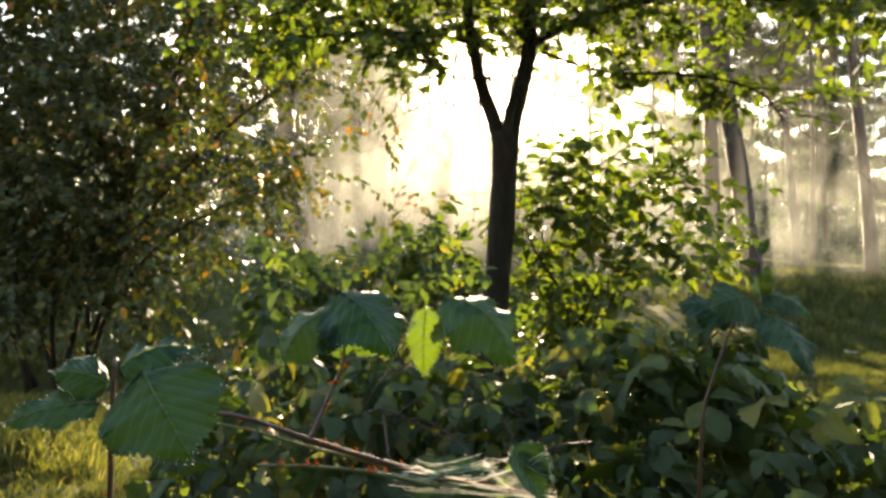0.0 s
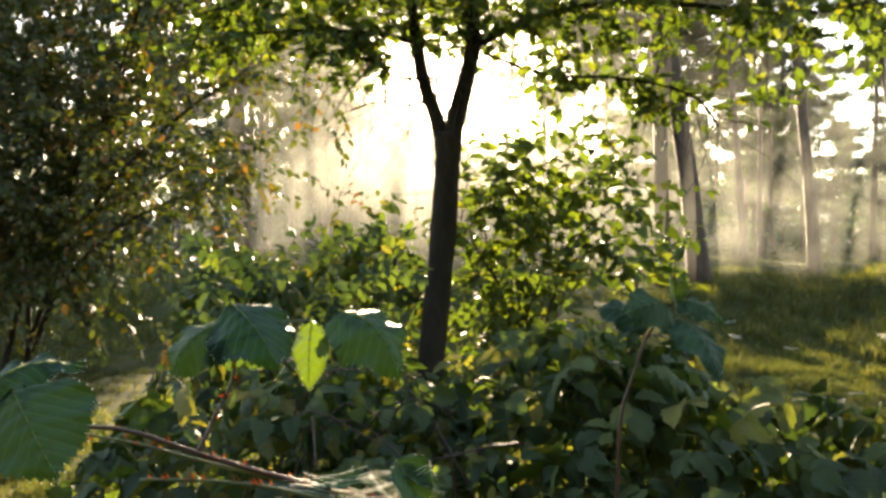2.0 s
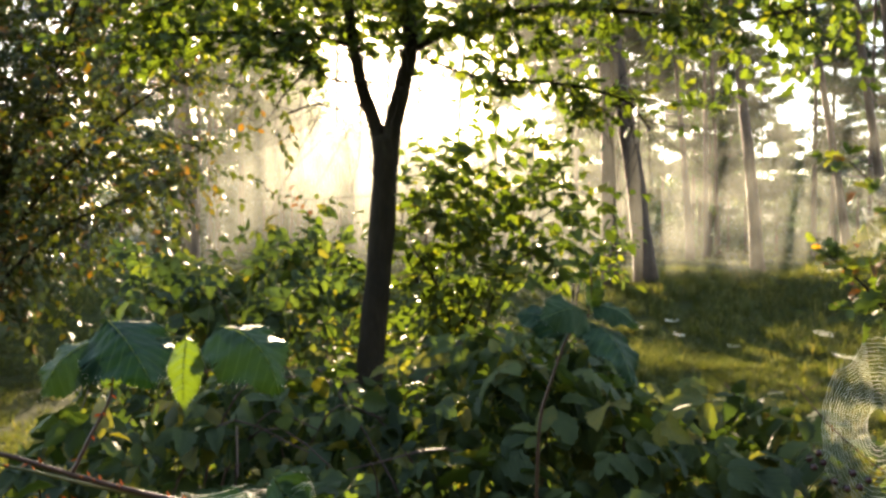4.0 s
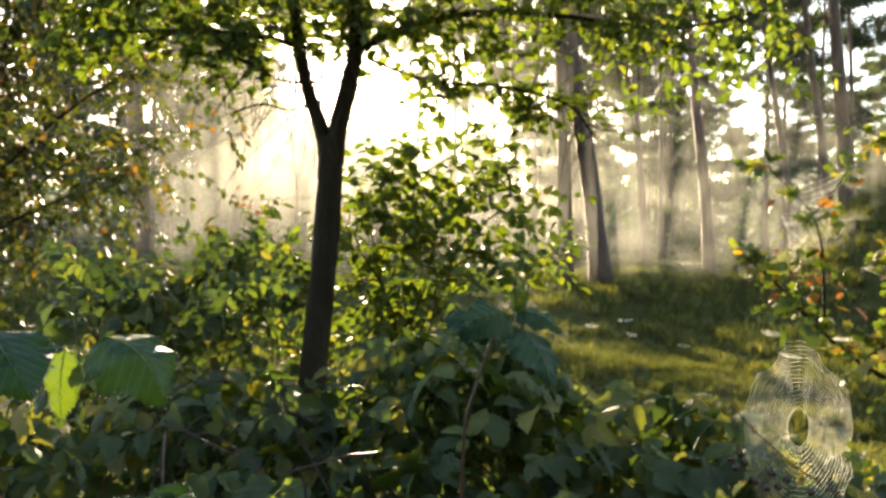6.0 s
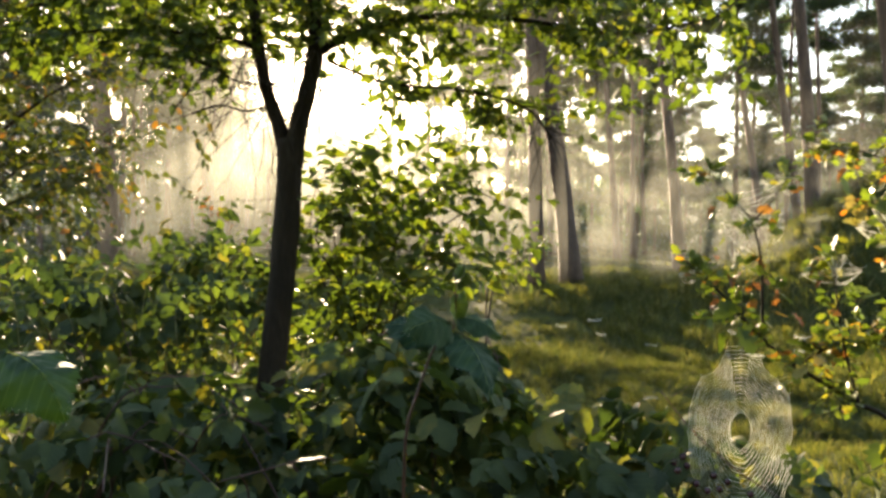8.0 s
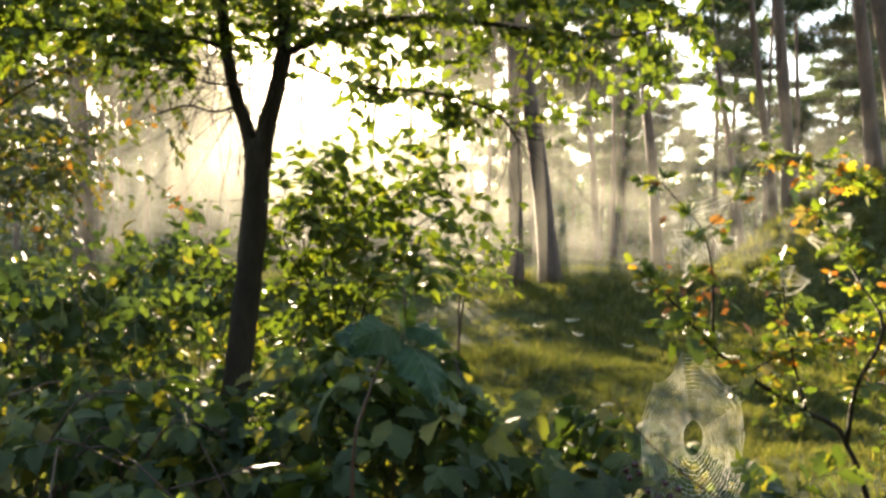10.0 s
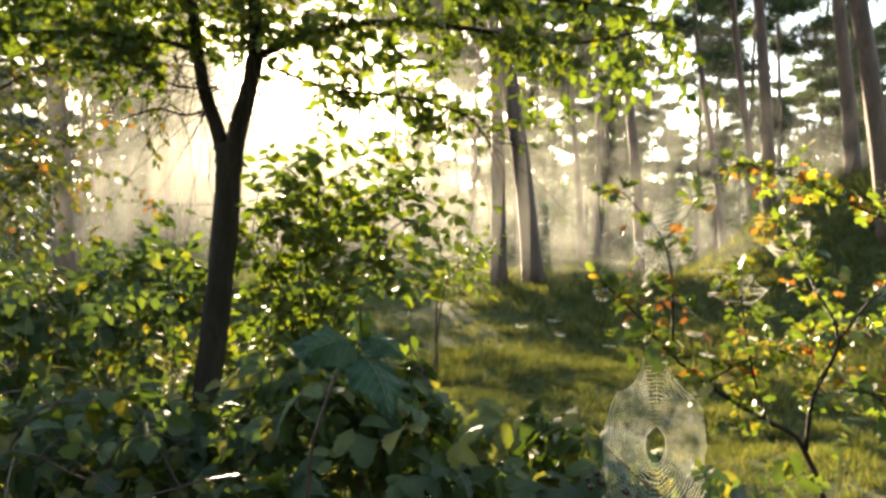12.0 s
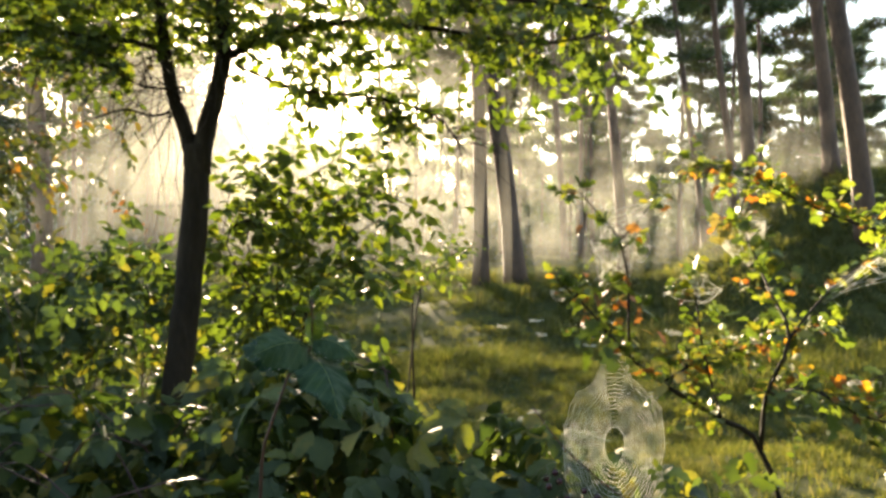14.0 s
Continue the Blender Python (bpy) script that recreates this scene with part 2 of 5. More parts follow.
def blade(n, across=1, width=0.7, fold=0.15, curl=0.25, lobes=0.0, lobe_n=4.0, serr=0.0, pleat=0.0, wide_at=0.8, stalk=0.0, twist=0.0, ribs=3.0, arch=0.0, wave=0.0, full=0.8):
    """A leaf of length 1 along +y, upper side +z. Returns vertices and faces."""
    v, f = [], []
    cols = 2 * across + 1
    if stalk:
        v += [(-0.012, -stalk, 0.0), (0.012, -stalk, 0.0), (0.0, 0.05, 0.0)]
        f.append((0, 1, 2))
    s0 = len(v)
    for i in range(n + 1):
        t = i / n
        w = 0.5 * width * math.sin(math.pi * min(1, t) ** wide_at) ** (full + (0.8 - full if full >= 0.8 else 1.25 - full) * t * t) if 0 < t < 1 else 0.004
        w *= 1 + lobes * math.cos(2 * math.pi * lobe_n * t)
        if serr and 0 < i < n:
            w *= 1 + (serr if i % 2 else -serr)
        for j in range(cols):
            u = (j - across) / across
            x = u * w
            y = t + (0.05 if serr and abs(u) == 1 and i % 2 else 0) * (1 if i < n else 0)
            z = fold * abs(x) - curl * t * t + pleat * math.sin(2 * math.pi * (i / ribs - 0.8 * abs(u))) * (1 - abs(u) * 0.2) + twist * x * t
            z += arch * 4 * t * (1 - t) + wave * u * u * math.sin(17 * t + 2.2 * u)
            v.append((x, y, z))
    for i in range(n):
        for j in range(cols - 1):
            a = s0 + i * cols + j
            f.append((a, a + 1, a + cols + 1, a + cols))
    return np.array(v, dtype=np.float32), f


def join_templates(items):
    """items: (vertices, faces, matrix) joined into one template."""
    V, F, o = [], [], 0
    for v, f, m in items:
        m = np.array(m)
        V.append(v @ m[:3, :3].T + m[:3, 3])
        F += [tuple(k + o for k in q) for q in f]
        o += len(v)
    return np.vstack(V).astype(np.float32), F


def template_mesh(name, tpl, mat):
    me = bpy.data.meshes.new(name)
    me.from_pydata([tuple(map(float, p)) for p in tpl[0]], [], tpl[1])
    me.materials.append(mat)
    me.polygons.foreach_set("use_smooth", [True] * len(me.polygons))
    me.update()
    return me


def bake(name, tpls, mats, material_):
    """One mesh of many leaves: tpls, templates; mats, lists of 4x4 matrices, one list a template."""
    V, L, S, o = [], [], [], 0
    for (v, f), ms in zip(tpls, mats):
        if not len(ms):
            continue
        M = np.array([np.array(q) for q in ms], dtype=np.float32)
        P = np.einsum("mij,nj->mni", M[:, :3, :3], v) + M[:, None, :3, 3]
        V.append(P.reshape(-1, 3))
        flat = np.array([k for q in f for k in q])
        size = np.array([len(q) for q in f])
        off = o + np.arange(len(M)) * len(v)
        L.append((flat[None, :] + off[:, None]).ravel())
        S.append(np.tile(size, len(M)))
        o += len(M) * len(v)
    V, L, S = np.vstack(V), np.concatenate(L).astype(np.int32), np.concatenate(S).astype(np.int32)
    me = bpy.data.meshes.new(name)
    me.vertices.add(len(V))
    me.vertices.foreach_set("co", V.ravel())
    me.loops.add(len(L))
    me.loops.foreach_set("vertex_index", L)
    me.polygons.add(len(S))
    me.polygons.foreach_set("loop_start", np.concatenate([[0], np.cumsum(S)[:-1]]).astype(np.int32))
    me.polygons.foreach_set("use_smooth", np.ones(len(S), dtype=bool))
    me.materials.append(material_)
    me.update(calc_edges=True)
    me.validate()
    return me


def aim(base, along, up, size):
    """Matrix that lays a template's +y along 'along' and its +z towards 'up'."""
    y = Vector(along).normalized()
    z = Vector(up)
    z = z - y * z.dot(y)
    if z.length < 1e-4:
        z = y.orthogonal()
    z.normalize()
    x = y.cross(z)
    m = Matrix((x, y, z)).transposed().to_4x4()
    return Matrix.Translation(base) @ m @ Matrix.Scale(size, 4)


def rand_dir(rng, flat=1.0):
    while True:
        d = Vector((rng.uniform(-1, 1), rng.uniform(-1, 1), rng.uniform(-1, 1) * flat))
        if 0.05 < d.length < 1:
            return d.normalized()


# leaf templates
def compound(rng, n=9):
    out = []
    for a, s, off in ((0, 1.0, 0.25), (62, 0.85, 0.1), (-62, 0.85, 0.1)):
        b = blade(n, 2, width=rng.uniform(0.58, 0.76), fold=rng.uniform(-0.6, 0.5), curl=rng.uniform(0.1, 0.7), serr=0.09, pleat=0.022, wide_at=0.72, twist=rng.uniform(-0.4, 0.4))
        m = pose(0, 0, 0, rng.uniform(-25, 5), 0, a + rng.uniform(-12, 12)) @ pose(0, off, 0) @ Matrix.Scale(s, 4)
        out.append((*b, m))
    stem = (np.array([(-0.02, -0.5, -0.1), (0.02, -0.5, -0.1), (0.0, 0.3, 0.0)], dtype=np.float32), [(0, 1, 2)])
    out.append((*stem, Matrix.Identity(4)))
    return join_templates(out)


trng = random.Random(5)
T_BRAMBLE = [compound(trng) for _ in range(6)]
T_OAK = [blade(13, width=trng.uniform(0.5, 0.64), fold=trng.uniform(-0.3, 0.5), curl=trng.uniform(-0.2, 0.5), lobes=0.4, lobe_n=3.6, wide_at=1.15, stalk=0.12, twist=trng.uniform(-0.5, 0.5)) for _ in range(5)]
T_OVATE = [blade(4, width=trng.uniform(0.5, 0.65), fold=trng.uniform(0.05, 0.5), curl=trng.uniform(0.0, 0.4), wide_at=0.85, stalk=0.15, twist=trng.uniform(-0.5, 0.5)) for _ in range(5)]


def tuft(rng, n=14):
    v, f = [], []
    for i in range(n):
        d = rand_dir(rng, 0.6)
        s = d.orthogonal().normalized() * 0.045
        b = rand_dir(rng) * 0.12
        k = len(v)
        v += [tuple(b + s), tuple(b - s), tuple(b + d * rng.uniform(0.6, 1.0))]
        f.append((k, k + 1, k + 2))
    return np.array(v, dtype=np.float32), f


T_TUFT = [tuft(trng) for _ in range(4)]


def leafy_twig(rng, start, direction, length, spacing, size, store, n_tpl, wood=None, r=0.002, droop=0.3, up=0.7):
    """A twig that bends, with leaves to both sides. store: n_tpl lists of matrices."""
    d = Vector(direction).normalized()
    p = Vector(start)
    steps = max(3, int(length / 0.06))
    pts = [p.copy()]
    side = 1
    travelled = 0.0
    for i in range(steps):
        d = (d + rand_dir(rng) * 0.22 + Vector((0, 0, -droop * 0.12))).normalized()
        p = p + d * (length / steps)
        pts.append(p.copy())
    for i in range(int(length / spacing) + 1):
        u = min(0.999, (i + rng.random() * 0.6) * spacing / length) * steps
        k = int(u)
        q = pts[k].lerp(pts[k + 1], u - k)
        t = (pts[k + 1] - pts[k]).normalized()
        lat = t.cross(Vector((0, 0, 1)))
        if lat.length < 0.1:
            lat = Vector((1, 0, 0))
        lat.normalize()
        side = -side
        along = t * rng.uniform(0.2, 0.9) + lat * side * rng.uniform(0.5, 1.1) + Vector((0, 0, rng.uniform(-0.8, 0.25) * (0.5 + droop)))
        nrm = Vector((0, 0, up)) + rand_dir(rng) * 0.8
        store[rng.randrange(n_tpl)].append(aim(q + along.normalized() * size * 0.12, along, nrm, size * rng.uniform(0.6, 1.2)))
    if wood is not None:
        wood.tube(pts, taper(len(pts), r, r * 0.4), 4)
    return pts


def spread_leaves(parent, tpls, store, mat_one, mat_all, near, name="leaf", limit=300, crown="crown"):
    """The leaves for which near(place) holds become parts of their own, the rest one mesh."""
    meshes = [template_mesh(name, t, mat_one) for t in tpls]
    rest, count = [[] for _ in tpls], 0
    for k, ms in enumerate(store):
        for m in ms:
            if count < limit and near(m.translation):
                part(name, meshes[k], parent, m=m)
                count += 1
            else:
                rest[k].append(m)
    if sum(map(len, rest)):
        part(crown, bake(crown, tpls, rest, mat_all), parent, kind="stuff")
    return count


# ---- ground ----
def smooth(a, b, x):
    t = min(1.0, max(0.0, (x - a) / (b - a)))
    return t * t * (3 - 2 * t)


def ground_z(x, y):
    z = -0.25 + 0.72 * smooth(8.5, 14.5, y) + 0.6 * smooth(15, 45, y)
    z += 2.3 * smooth(4.9, 1.0, math.hypot(x - 12.5, y - 12.0))
    z += (noise.noise(Vector((x * 0.5, y * 0.5, 1.3))) * 0.15 + noise.noise(Vector((x * 1.7, y * 1.7, 4.0))) * 0.08) * smooth(60, 30, math.hypot(x, y))
    return z


def axis_steps(lo, hi, fine_lo, fine_hi, fine, coarse):
    a, x = [], lo
    while x < hi:
        a.append(x)
        x += fine if fine_lo <= x < fine_hi else coarse
    return a + [hi]


gx, gy = axis_steps(-400, 400, -9, 16, 0.3, 12), axis_steps(-300, 700, -6, 26, 0.3, 14)
g = Geo()
g.v = [(x, y, ground_z(x, y)) for y in gy for x in gx]
g.f = [(j * len(gx) + i, j * len(gx) + i + 1, (j + 1) * len(gx) + i + 1, (j + 1) * len(gx) + i) for j in range(len(gy) - 1) for i in range(len(gx) - 1)]
tagged(new("ground", g.mesh("ground", mat_ground)), "rough mossy turf rising to a bank under the pines", "ground", kind="structure")

# grass: tufts of thin blades
def grass_tuft(rng, n):
    v, f = [], []
    for i in range(n):
        a = rng.uniform(0, 6.28)
        b = Vector((math.cos(a), math.sin(a), 0)) * rng.uniform(0, 0.35)
        lean = Vector((math.cos(a), math.sin(a), 0)) * rng.uniform(0.1, 0.8)
        h = rng.uniform(0.5, 1.0)
        s = Vector((-math.sin(a + 1), math.cos(a + 1), 0)) * 0.018
        k = len(v)
        mid = b + lean * 0.35 + Vector((0, 0, h * 0.6))
        v += [tuple(b - s), tuple(b + s), tuple(mid + s * 0.8), tuple(mid - s * 0.8), tuple(b + lean + Vector((0, 0, h * rng.uniform(0.6, 1.0))))]
        f += [(k, k + 1, k + 2, k + 3), (k + 3, k + 2, k + 4)]
    return np.array(v, dtype=np.float32), f


grng = random.Random(11)
T_GRASS = [grass_tuft(grng, 22) for _ in range(4)]
store = [[] for _ in T_GRASS]
for i in range(12000):
    y = 4.0 + 15 * grng.random() ** 1.2
    x = grng.uniform(-0.62, 0.98) * (y + 1.5)
    patch = noise.noise(Vector((x * 0.6, y * 0.6, 9.0)))
    if patch < -0.25 and grng.random() < 0.6:
        continue
    s = (0.11 + 0.16 * max(0, patch)) * grng.uniform(0.6, 1.4) * (1.2 if y > 8 else 0.9)
    store[grng.randrange(4)].append(pose(x, y, ground_z(x, y) - 0.02, grng.uniform(-12, 12), grng.uniform(-12, 12), grng.uniform(0, 360)) @ Matrix.Scale(s, 4))
for i in range(6000):
    x, y = grng.uniform(0.4, 6.5), 1.9 + 7.1 * grng.random() ** 0.7
    store[grng.randrange(4)].append(pose(x, y, ground_z(x, y) - 0.02, grng.uniform(-12, 12), grng.uniform(-12, 12), grng.uniform(0, 360)) @ Matrix.Scale(grng.uniform(0.06, 0.15), 4))
for i in range(2600):
    x, y = grng.uniform(-3.4, 0.2), grng.uniform(0.9, 5.5)
    store[grng.randrange(4)].append(pose(x, y, ground_z(x, y) - 0.02, grng.uniform(-12, 12), grng.uniform(-12, 12), grng.uniform(0, 360)) @ Matrix.Scale(grng.uniform(0.05, 0.14), 4))
for i in range(3600):
    x, y = grng.uniform(4.5, 15), grng.uniform(6, 15)
    store[grng.randrange(4)].append(pose(x, y, ground_z(x, y) - 0.02, grng.uniform(-12, 12), grng.uniform(-12, 12), grng.uniform(0, 360)) @ Matrix.Scale(grng.uniform(0.15, 0.32), 4))
for i in range(3000):
    y = 17 + 30 * grng.random() ** 1.4
    x = grng.uniform(-0.6, 0.98) * y
    store[grng.randrange(4)].append(pose(x, y, ground_z(x, y) - 0.03, grng.uniform(-15, 15), grng.uniform(-15, 15), grng.uniform(0, 360)) @ Matrix.Scale(grng.uniform(0.14, 0.3), 4))
tagged(new("grass", bake("grass", T_GRASS, store, mat_grass)), "pale green dewy grass tufts on the clearing floor", "grass", kind="stuff")


# ---- distance: a glowing ring, its emission standing for sunlit mist beyond the last trees ----
m, nt, out = material("far_mist_glow")
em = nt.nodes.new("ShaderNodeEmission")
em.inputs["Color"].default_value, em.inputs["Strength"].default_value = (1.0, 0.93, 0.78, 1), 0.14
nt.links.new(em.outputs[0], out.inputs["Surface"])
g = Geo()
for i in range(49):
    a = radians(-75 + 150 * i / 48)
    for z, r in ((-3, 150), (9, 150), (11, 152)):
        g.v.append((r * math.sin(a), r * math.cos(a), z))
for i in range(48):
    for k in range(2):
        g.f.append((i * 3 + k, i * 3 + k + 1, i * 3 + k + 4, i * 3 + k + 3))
tagged(new("backdrop", g.mesh("backdrop", m)), "glowing backdrop for the pale misty distance beyond the wood", "backdrop", kind="structure")


# ---- pines ----
def pine(rng, name_label, base, top, height, radius, crown_from, pads, pad_size, tufts, group="pines", spread=1.6):
    base, top = Vector(base), Vector(top)
    th = thing("pine_tree", name_label, "pine tree", group, at=base)
    d = (top - base).normalized()
    lean = Vector((d.x / max(d.z, 0.1), d.y / max(d.z, 0.1), 1))
    pts = [lean * (height * k / 9) + Vector((math.sin(k * 1.3) * 0.03, math.cos(k) * 0.03, 0)) * (k > 0) for k in range(10)]
    pts[0] = Vector((0, 0, -0.25))
    g = Geo()
    fine = curve_pts(pts, 28)
    rad = [radius * (1.0 + 0.5 * math.exp(-i * 1.3)) * (1 - 0.75 * i / 27) for i in range(28)]
    g.tube(fine, rad, 12, 0.05, rng)
    part("trunk", g.mesh("trunk", mat_pine_bark), th)
    store = [[] for _ in T_TUFT]
    for i in range(pads):
        u = crown_from + (1 - crown_from) * (i + rng.random()) / pads
        a = rng.uniform(0, 6.28)
        reach = spread * (1.15 - 0.7 * (u - crown_from) / (1 - crown_from)) * rng.uniform(0.5, 1.1)
        s = lean * (height * u)
        e = s + Vector((math.cos(a) * reach, math.sin(a) * reach, rng.uniform(-0.1, 0.35) * reach))
        g = Geo()
        g.tube(curve_pts([s, s.lerp(e, 0.5) + Vector((0, 0, -0.08 * reach)), e], 6), taper(6, radius * 0.22, 0.012), 5)
        part("limb", g.mesh("limb", mat_pine_bark), th)
        for k in range(tufts):
            w = rng.random() ** 0.7
            c = s.lerp(e, 0.45 + 0.6 * w) + Vector((rng.gauss(0, 0.3), rng.gauss(0, 0.3), abs(rng.gauss(0, 0.10)))) * (0.35 + 0.3 * reach)
            store[rng.randrange(4)].append(Matrix.Translation(c) @ Euler((rng.uniform(0, 6), rng.uniform(0, 6), rng.uniform(0, 6))).to_matrix().to_4x4() @ Matrix.Scale(pad_size * rng.uniform(0.7, 1.3), 4))
    part("crown", bake("crown", T_TUFT, store, mat_needle), th, kind="stuff")
    return th


prng = random.Random(21)
for lab, (b, t), r in (
    ("broad pine trunk in misty light beside the dark thicket", [(-2.656, 13.8, 0.934), (-2.816, 13.8, 3.7)], 0.17),
    ("straight reddish pine trunk standing on the grassy clearing", [(4.599, 13.4, 0.412), (4.476, 13.4, 3.83)], 0.135),
    ("leaning reddish pine trunk with flared foot on the clearing", [(5.266, 13.4, 0.593), (4.736, 13.4, 3.999)], 0.18),
    ("dark leaning pine trunk at the far edge of the clearing", [(10.013, 18.4, 0.734), (9.498, 18.4, 5.751)], 0.15),
    ("thin pine trunk fading into mist", [(12.516, 28.0, 1.184), (12.116, 28.0, 6.33)], 0.14),
    ("slim dark pine trunk on the grassy bank", [(12.962, 17.8, 1.453), (12.225, 17.8, 6.685)], 0.125),
    ("dark pine trunk on the grassy bank", [(11.177, 15.0, 3.23), (10.914, 15.0, 6.455)], 0.16),
    ("thick dark pine trunk high on the bank", [(10.101, 10.6, 2.463), (9.612, 10.6, 4.944)], 0.17),
    ("straight dark pine trunk on top of the bank", [(11.143, 12.4, 2.678), (10.727, 12.4, 5.565)], 0.14),
    ("slender pine trunk behind the oak sapling", [(13.982, 20.9, 1.414), (12.986, 20.9, 7.558)], 0.12),
):
    b, t = Vector(b), Vector(t)
    gz = ground_z(b.x, b.y)
    b = b + (t - b) * ((gz - b.z) / (t.z - b.z))
    pine(prng, lab, (b.x, b.y, gz), (t.x, t.y, t.z), prng.uniform(12, 15), r, 0.45, 16, 0.34, 40)

# farther pines: three grown ones, copied over the wood behind
frng = random.Random(33)
models = [pine(frng, "far pine with open clumped crown in the mist", (8 + 5 * i, 34 + 2 * i, 1.0), (8 + 5 * i, 34 + 2 * i, 12), frng.uniform(11, 14), 0.1, 0.22, 26, 0.42, 46, "far pines", 2.4) for i in range(3)]
spots = []
while len(spots) < 38:
    y = frng.uniform(26, 62)
    x = frng.uniform(-0.55, 1.05) * y
    if all(math.hypot(x - a, y - b) > 2.2 for a, b in spots) and not (-3.4 < x - 0.025 * y < (11.0 if y < 42 else 9.5)):
        spots.append((x, y))
spots += [(-4.6, 50), (-5.0, 58), (-6.2, 38), (-9, 28), (-12, 30), (-3.3, 44), (-4.1, 57)]
count = 0
while count < 12:
    y = frng.uniform(42, 76)
    x = 0.025 * y + frng.uniform(-2.3, 3.3)
    if all(math.hypot(x - a, y - b) > 1.5 for a, b in spots):
        spots.append((x, y))
        count += 1
for x, y in spots:
    low = -2.4 < x - 0.025 * y < 4.2
    s = frng.uniform(0.105, 0.165) * y / 13 if low else frng.uniform(0.85, 1.25)
    copy_thing(models[frng.randrange(3)], pose(x, y, ground_z(x, y), frng.uniform(-2, 2), frng.uniform(-2, 2), frng.uniform(0, 360)) @ Matrix.Scale(s, 4))

# tall pines whose crowns begin high above the others
tall = [pine(frng, "tall pine with bare stem and high crown in the mist", (x, y, ground_z(x, y)), (x + 0.3, y, 12), h, 0.12, cf, 20, 0.48, 46, "far pines", 3.0) for x, y, h, cf in ((-2.4, 37, 17, 0.64), (1.6, 39, 18, 0.64), (9.5, 33, 17, 0.5))]
for k, x, y in ((0, -0.6, 43), (1, 3.4, 42), (0, 4.8, 37), (0, -4.8, 36), (2, -6.6, 35), (1, -1.6, 40), (1, -3.6, 41), (1, 0.6, 47), (2, 6.8, 36), (2, 12.4, 35), (2, 14.6, 31), (2, 17.5, 36), (2, 20.5, 33), (2, 24, 37), (2, 27, 33), (2, 8.0, 40), (2, 22, 29), (2, 11.0, 41), (2, 15.8, 42)):
    copy_thing(tall[k], pose(x, y, ground_z(x, y), 0, frng.uniform(-2, 2), frng.uniform(0, 360)) @ Matrix.Scale(frng.uniform(0.95, 1.12), 4))


# still farther woods, joined with added unseen trees behind the camera
wrng = random.Random(55)
store = [[] for _ in T_TUFT]
for i in range(280):
    y = wrng.uniform(66, 130)
    x = wrng.uniform(-0.7, 1.1) * y
    h = wrng.uniform(0.1, 0.16) * y if -4.5 < x - 0.025 * y < 13 else wrng.uniform(8, 15)
    for k in range(60):
        u = wrng.random()
        w = (1.15 - u) * 3.2
        p = Vector((x + wrng.gauss(0, w * 0.6), y + wrng.gauss(0, w * 0.6), 1 + h * u * u ** 0.3))
        store[wrng.randrange(4)].append(Matrix.Translation(p) @ Euler((wrng.uniform(0, 6), wrng.uniform(0, 6), wrng.uniform(0, 6))).to_matrix().to_4x4() @ Matrix.Scale(wrng.uniform(1.0, 2.0), 4))
for i in range(60):
    y = wrng.uniform(30, 64)
    x = wrng.uniform(-0.6, 1.0) * y
    h = wrng.uniform(0.5, 1.6) if -3 < x - 0.025 * y < 5 else wrng.uniform(1.0, 3.4)
    for k in range(26):
        p = Vector((x + wrng.gauss(0, 1.0), y + wrng.gauss(0, 1.0), ground_z(x, y) + h * wrng.random()))
        store[wrng.randrange(4)].append(Matrix.Translation(p) @ Euler((wrng.uniform(0, 6), wrng.uniform(0, 6), wrng.uniform(0, 6))).to_matrix().to_4x4() @ Matrix.Scale(wrng.uniform(0.4, 0.9), 4))
# Unseen trees behind the camera, added to cut skylight on camera-facing leaves.
for i in range(140):
    x, y = wrng.uniform(-26, 26), wrng.uniform(-26, -11)
    h = wrng.uniform(11, 18)
    for k in range(70):
        u = wrng.random()
        p = Vector((x + wrng.gauss(0, 1.3), y + wrng.gauss(0, 1.3), h * u))
        store[wrng.randrange(4)].append(Matrix.Translation(p) @ Euler((wrng.uniform(0, 6), wrng.uniform(0, 6), wrng.uniform(0, 6))).to_matrix().to_4x4() @ Matrix.Scale(wrng.uniform(0.8, 1.5), 4))
for i in range(70):
    y = wrng.uniform(70, 120)
    x = 0.019 * y + wrng.uniform(-10, 6)
    h = wrng.uniform(0.11, 0.175) * y
    for k in range(46):
        u = wrng.random() ** 0.8
        w = (1.2 - 0.8 * u) * 2.4
        p = Vector((x + wrng.gauss(0, w * 0.6), y + wrng.gauss(0, w), 1 + h * u))
        store[wrng.randrange(4)].append(Matrix.Translation(p) @ Euler((wrng.uniform(0, 6), wrng.uniform(0, 6), wrng.uniform(0, 6))).to_matrix().to_4x4() @ Matrix.Scale(wrng.uniform(0.7, 1.5), 4))
for i in range(44):
    y = wrng.uniform(66, 120)
    x = wrng.uniform(-0.21, -0.035) * y
    h = wrng.uniform(0.17, 0.27) * y
    for k in range(44):
        u = wrng.random() ** 0.7
        w = (1.2 - 0.8 * u) * 2.4
        p = Vector((x + wrng.gauss(0, w * 0.5), y + wrng.gauss(0, w), 1 + h * u))
        store[wrng.randrange(4)].append(Matrix.Translation(p) @ Euler((wrng.uniform(0, 6), wrng.uniform(0, 6), wrng.uniform(0, 6))).to_matrix().to_4x4() @ Matrix.Scale(wrng.uniform(0.7, 1.6), 4))
tagged(new("far_woods_and_sky_block", bake("far_woods_and_sky_block", T_TUFT, store, mat_needle)), "far pine woods dissolving in the mist, with added unseen trees behind blocking skylight", "woods", kind="stuff")


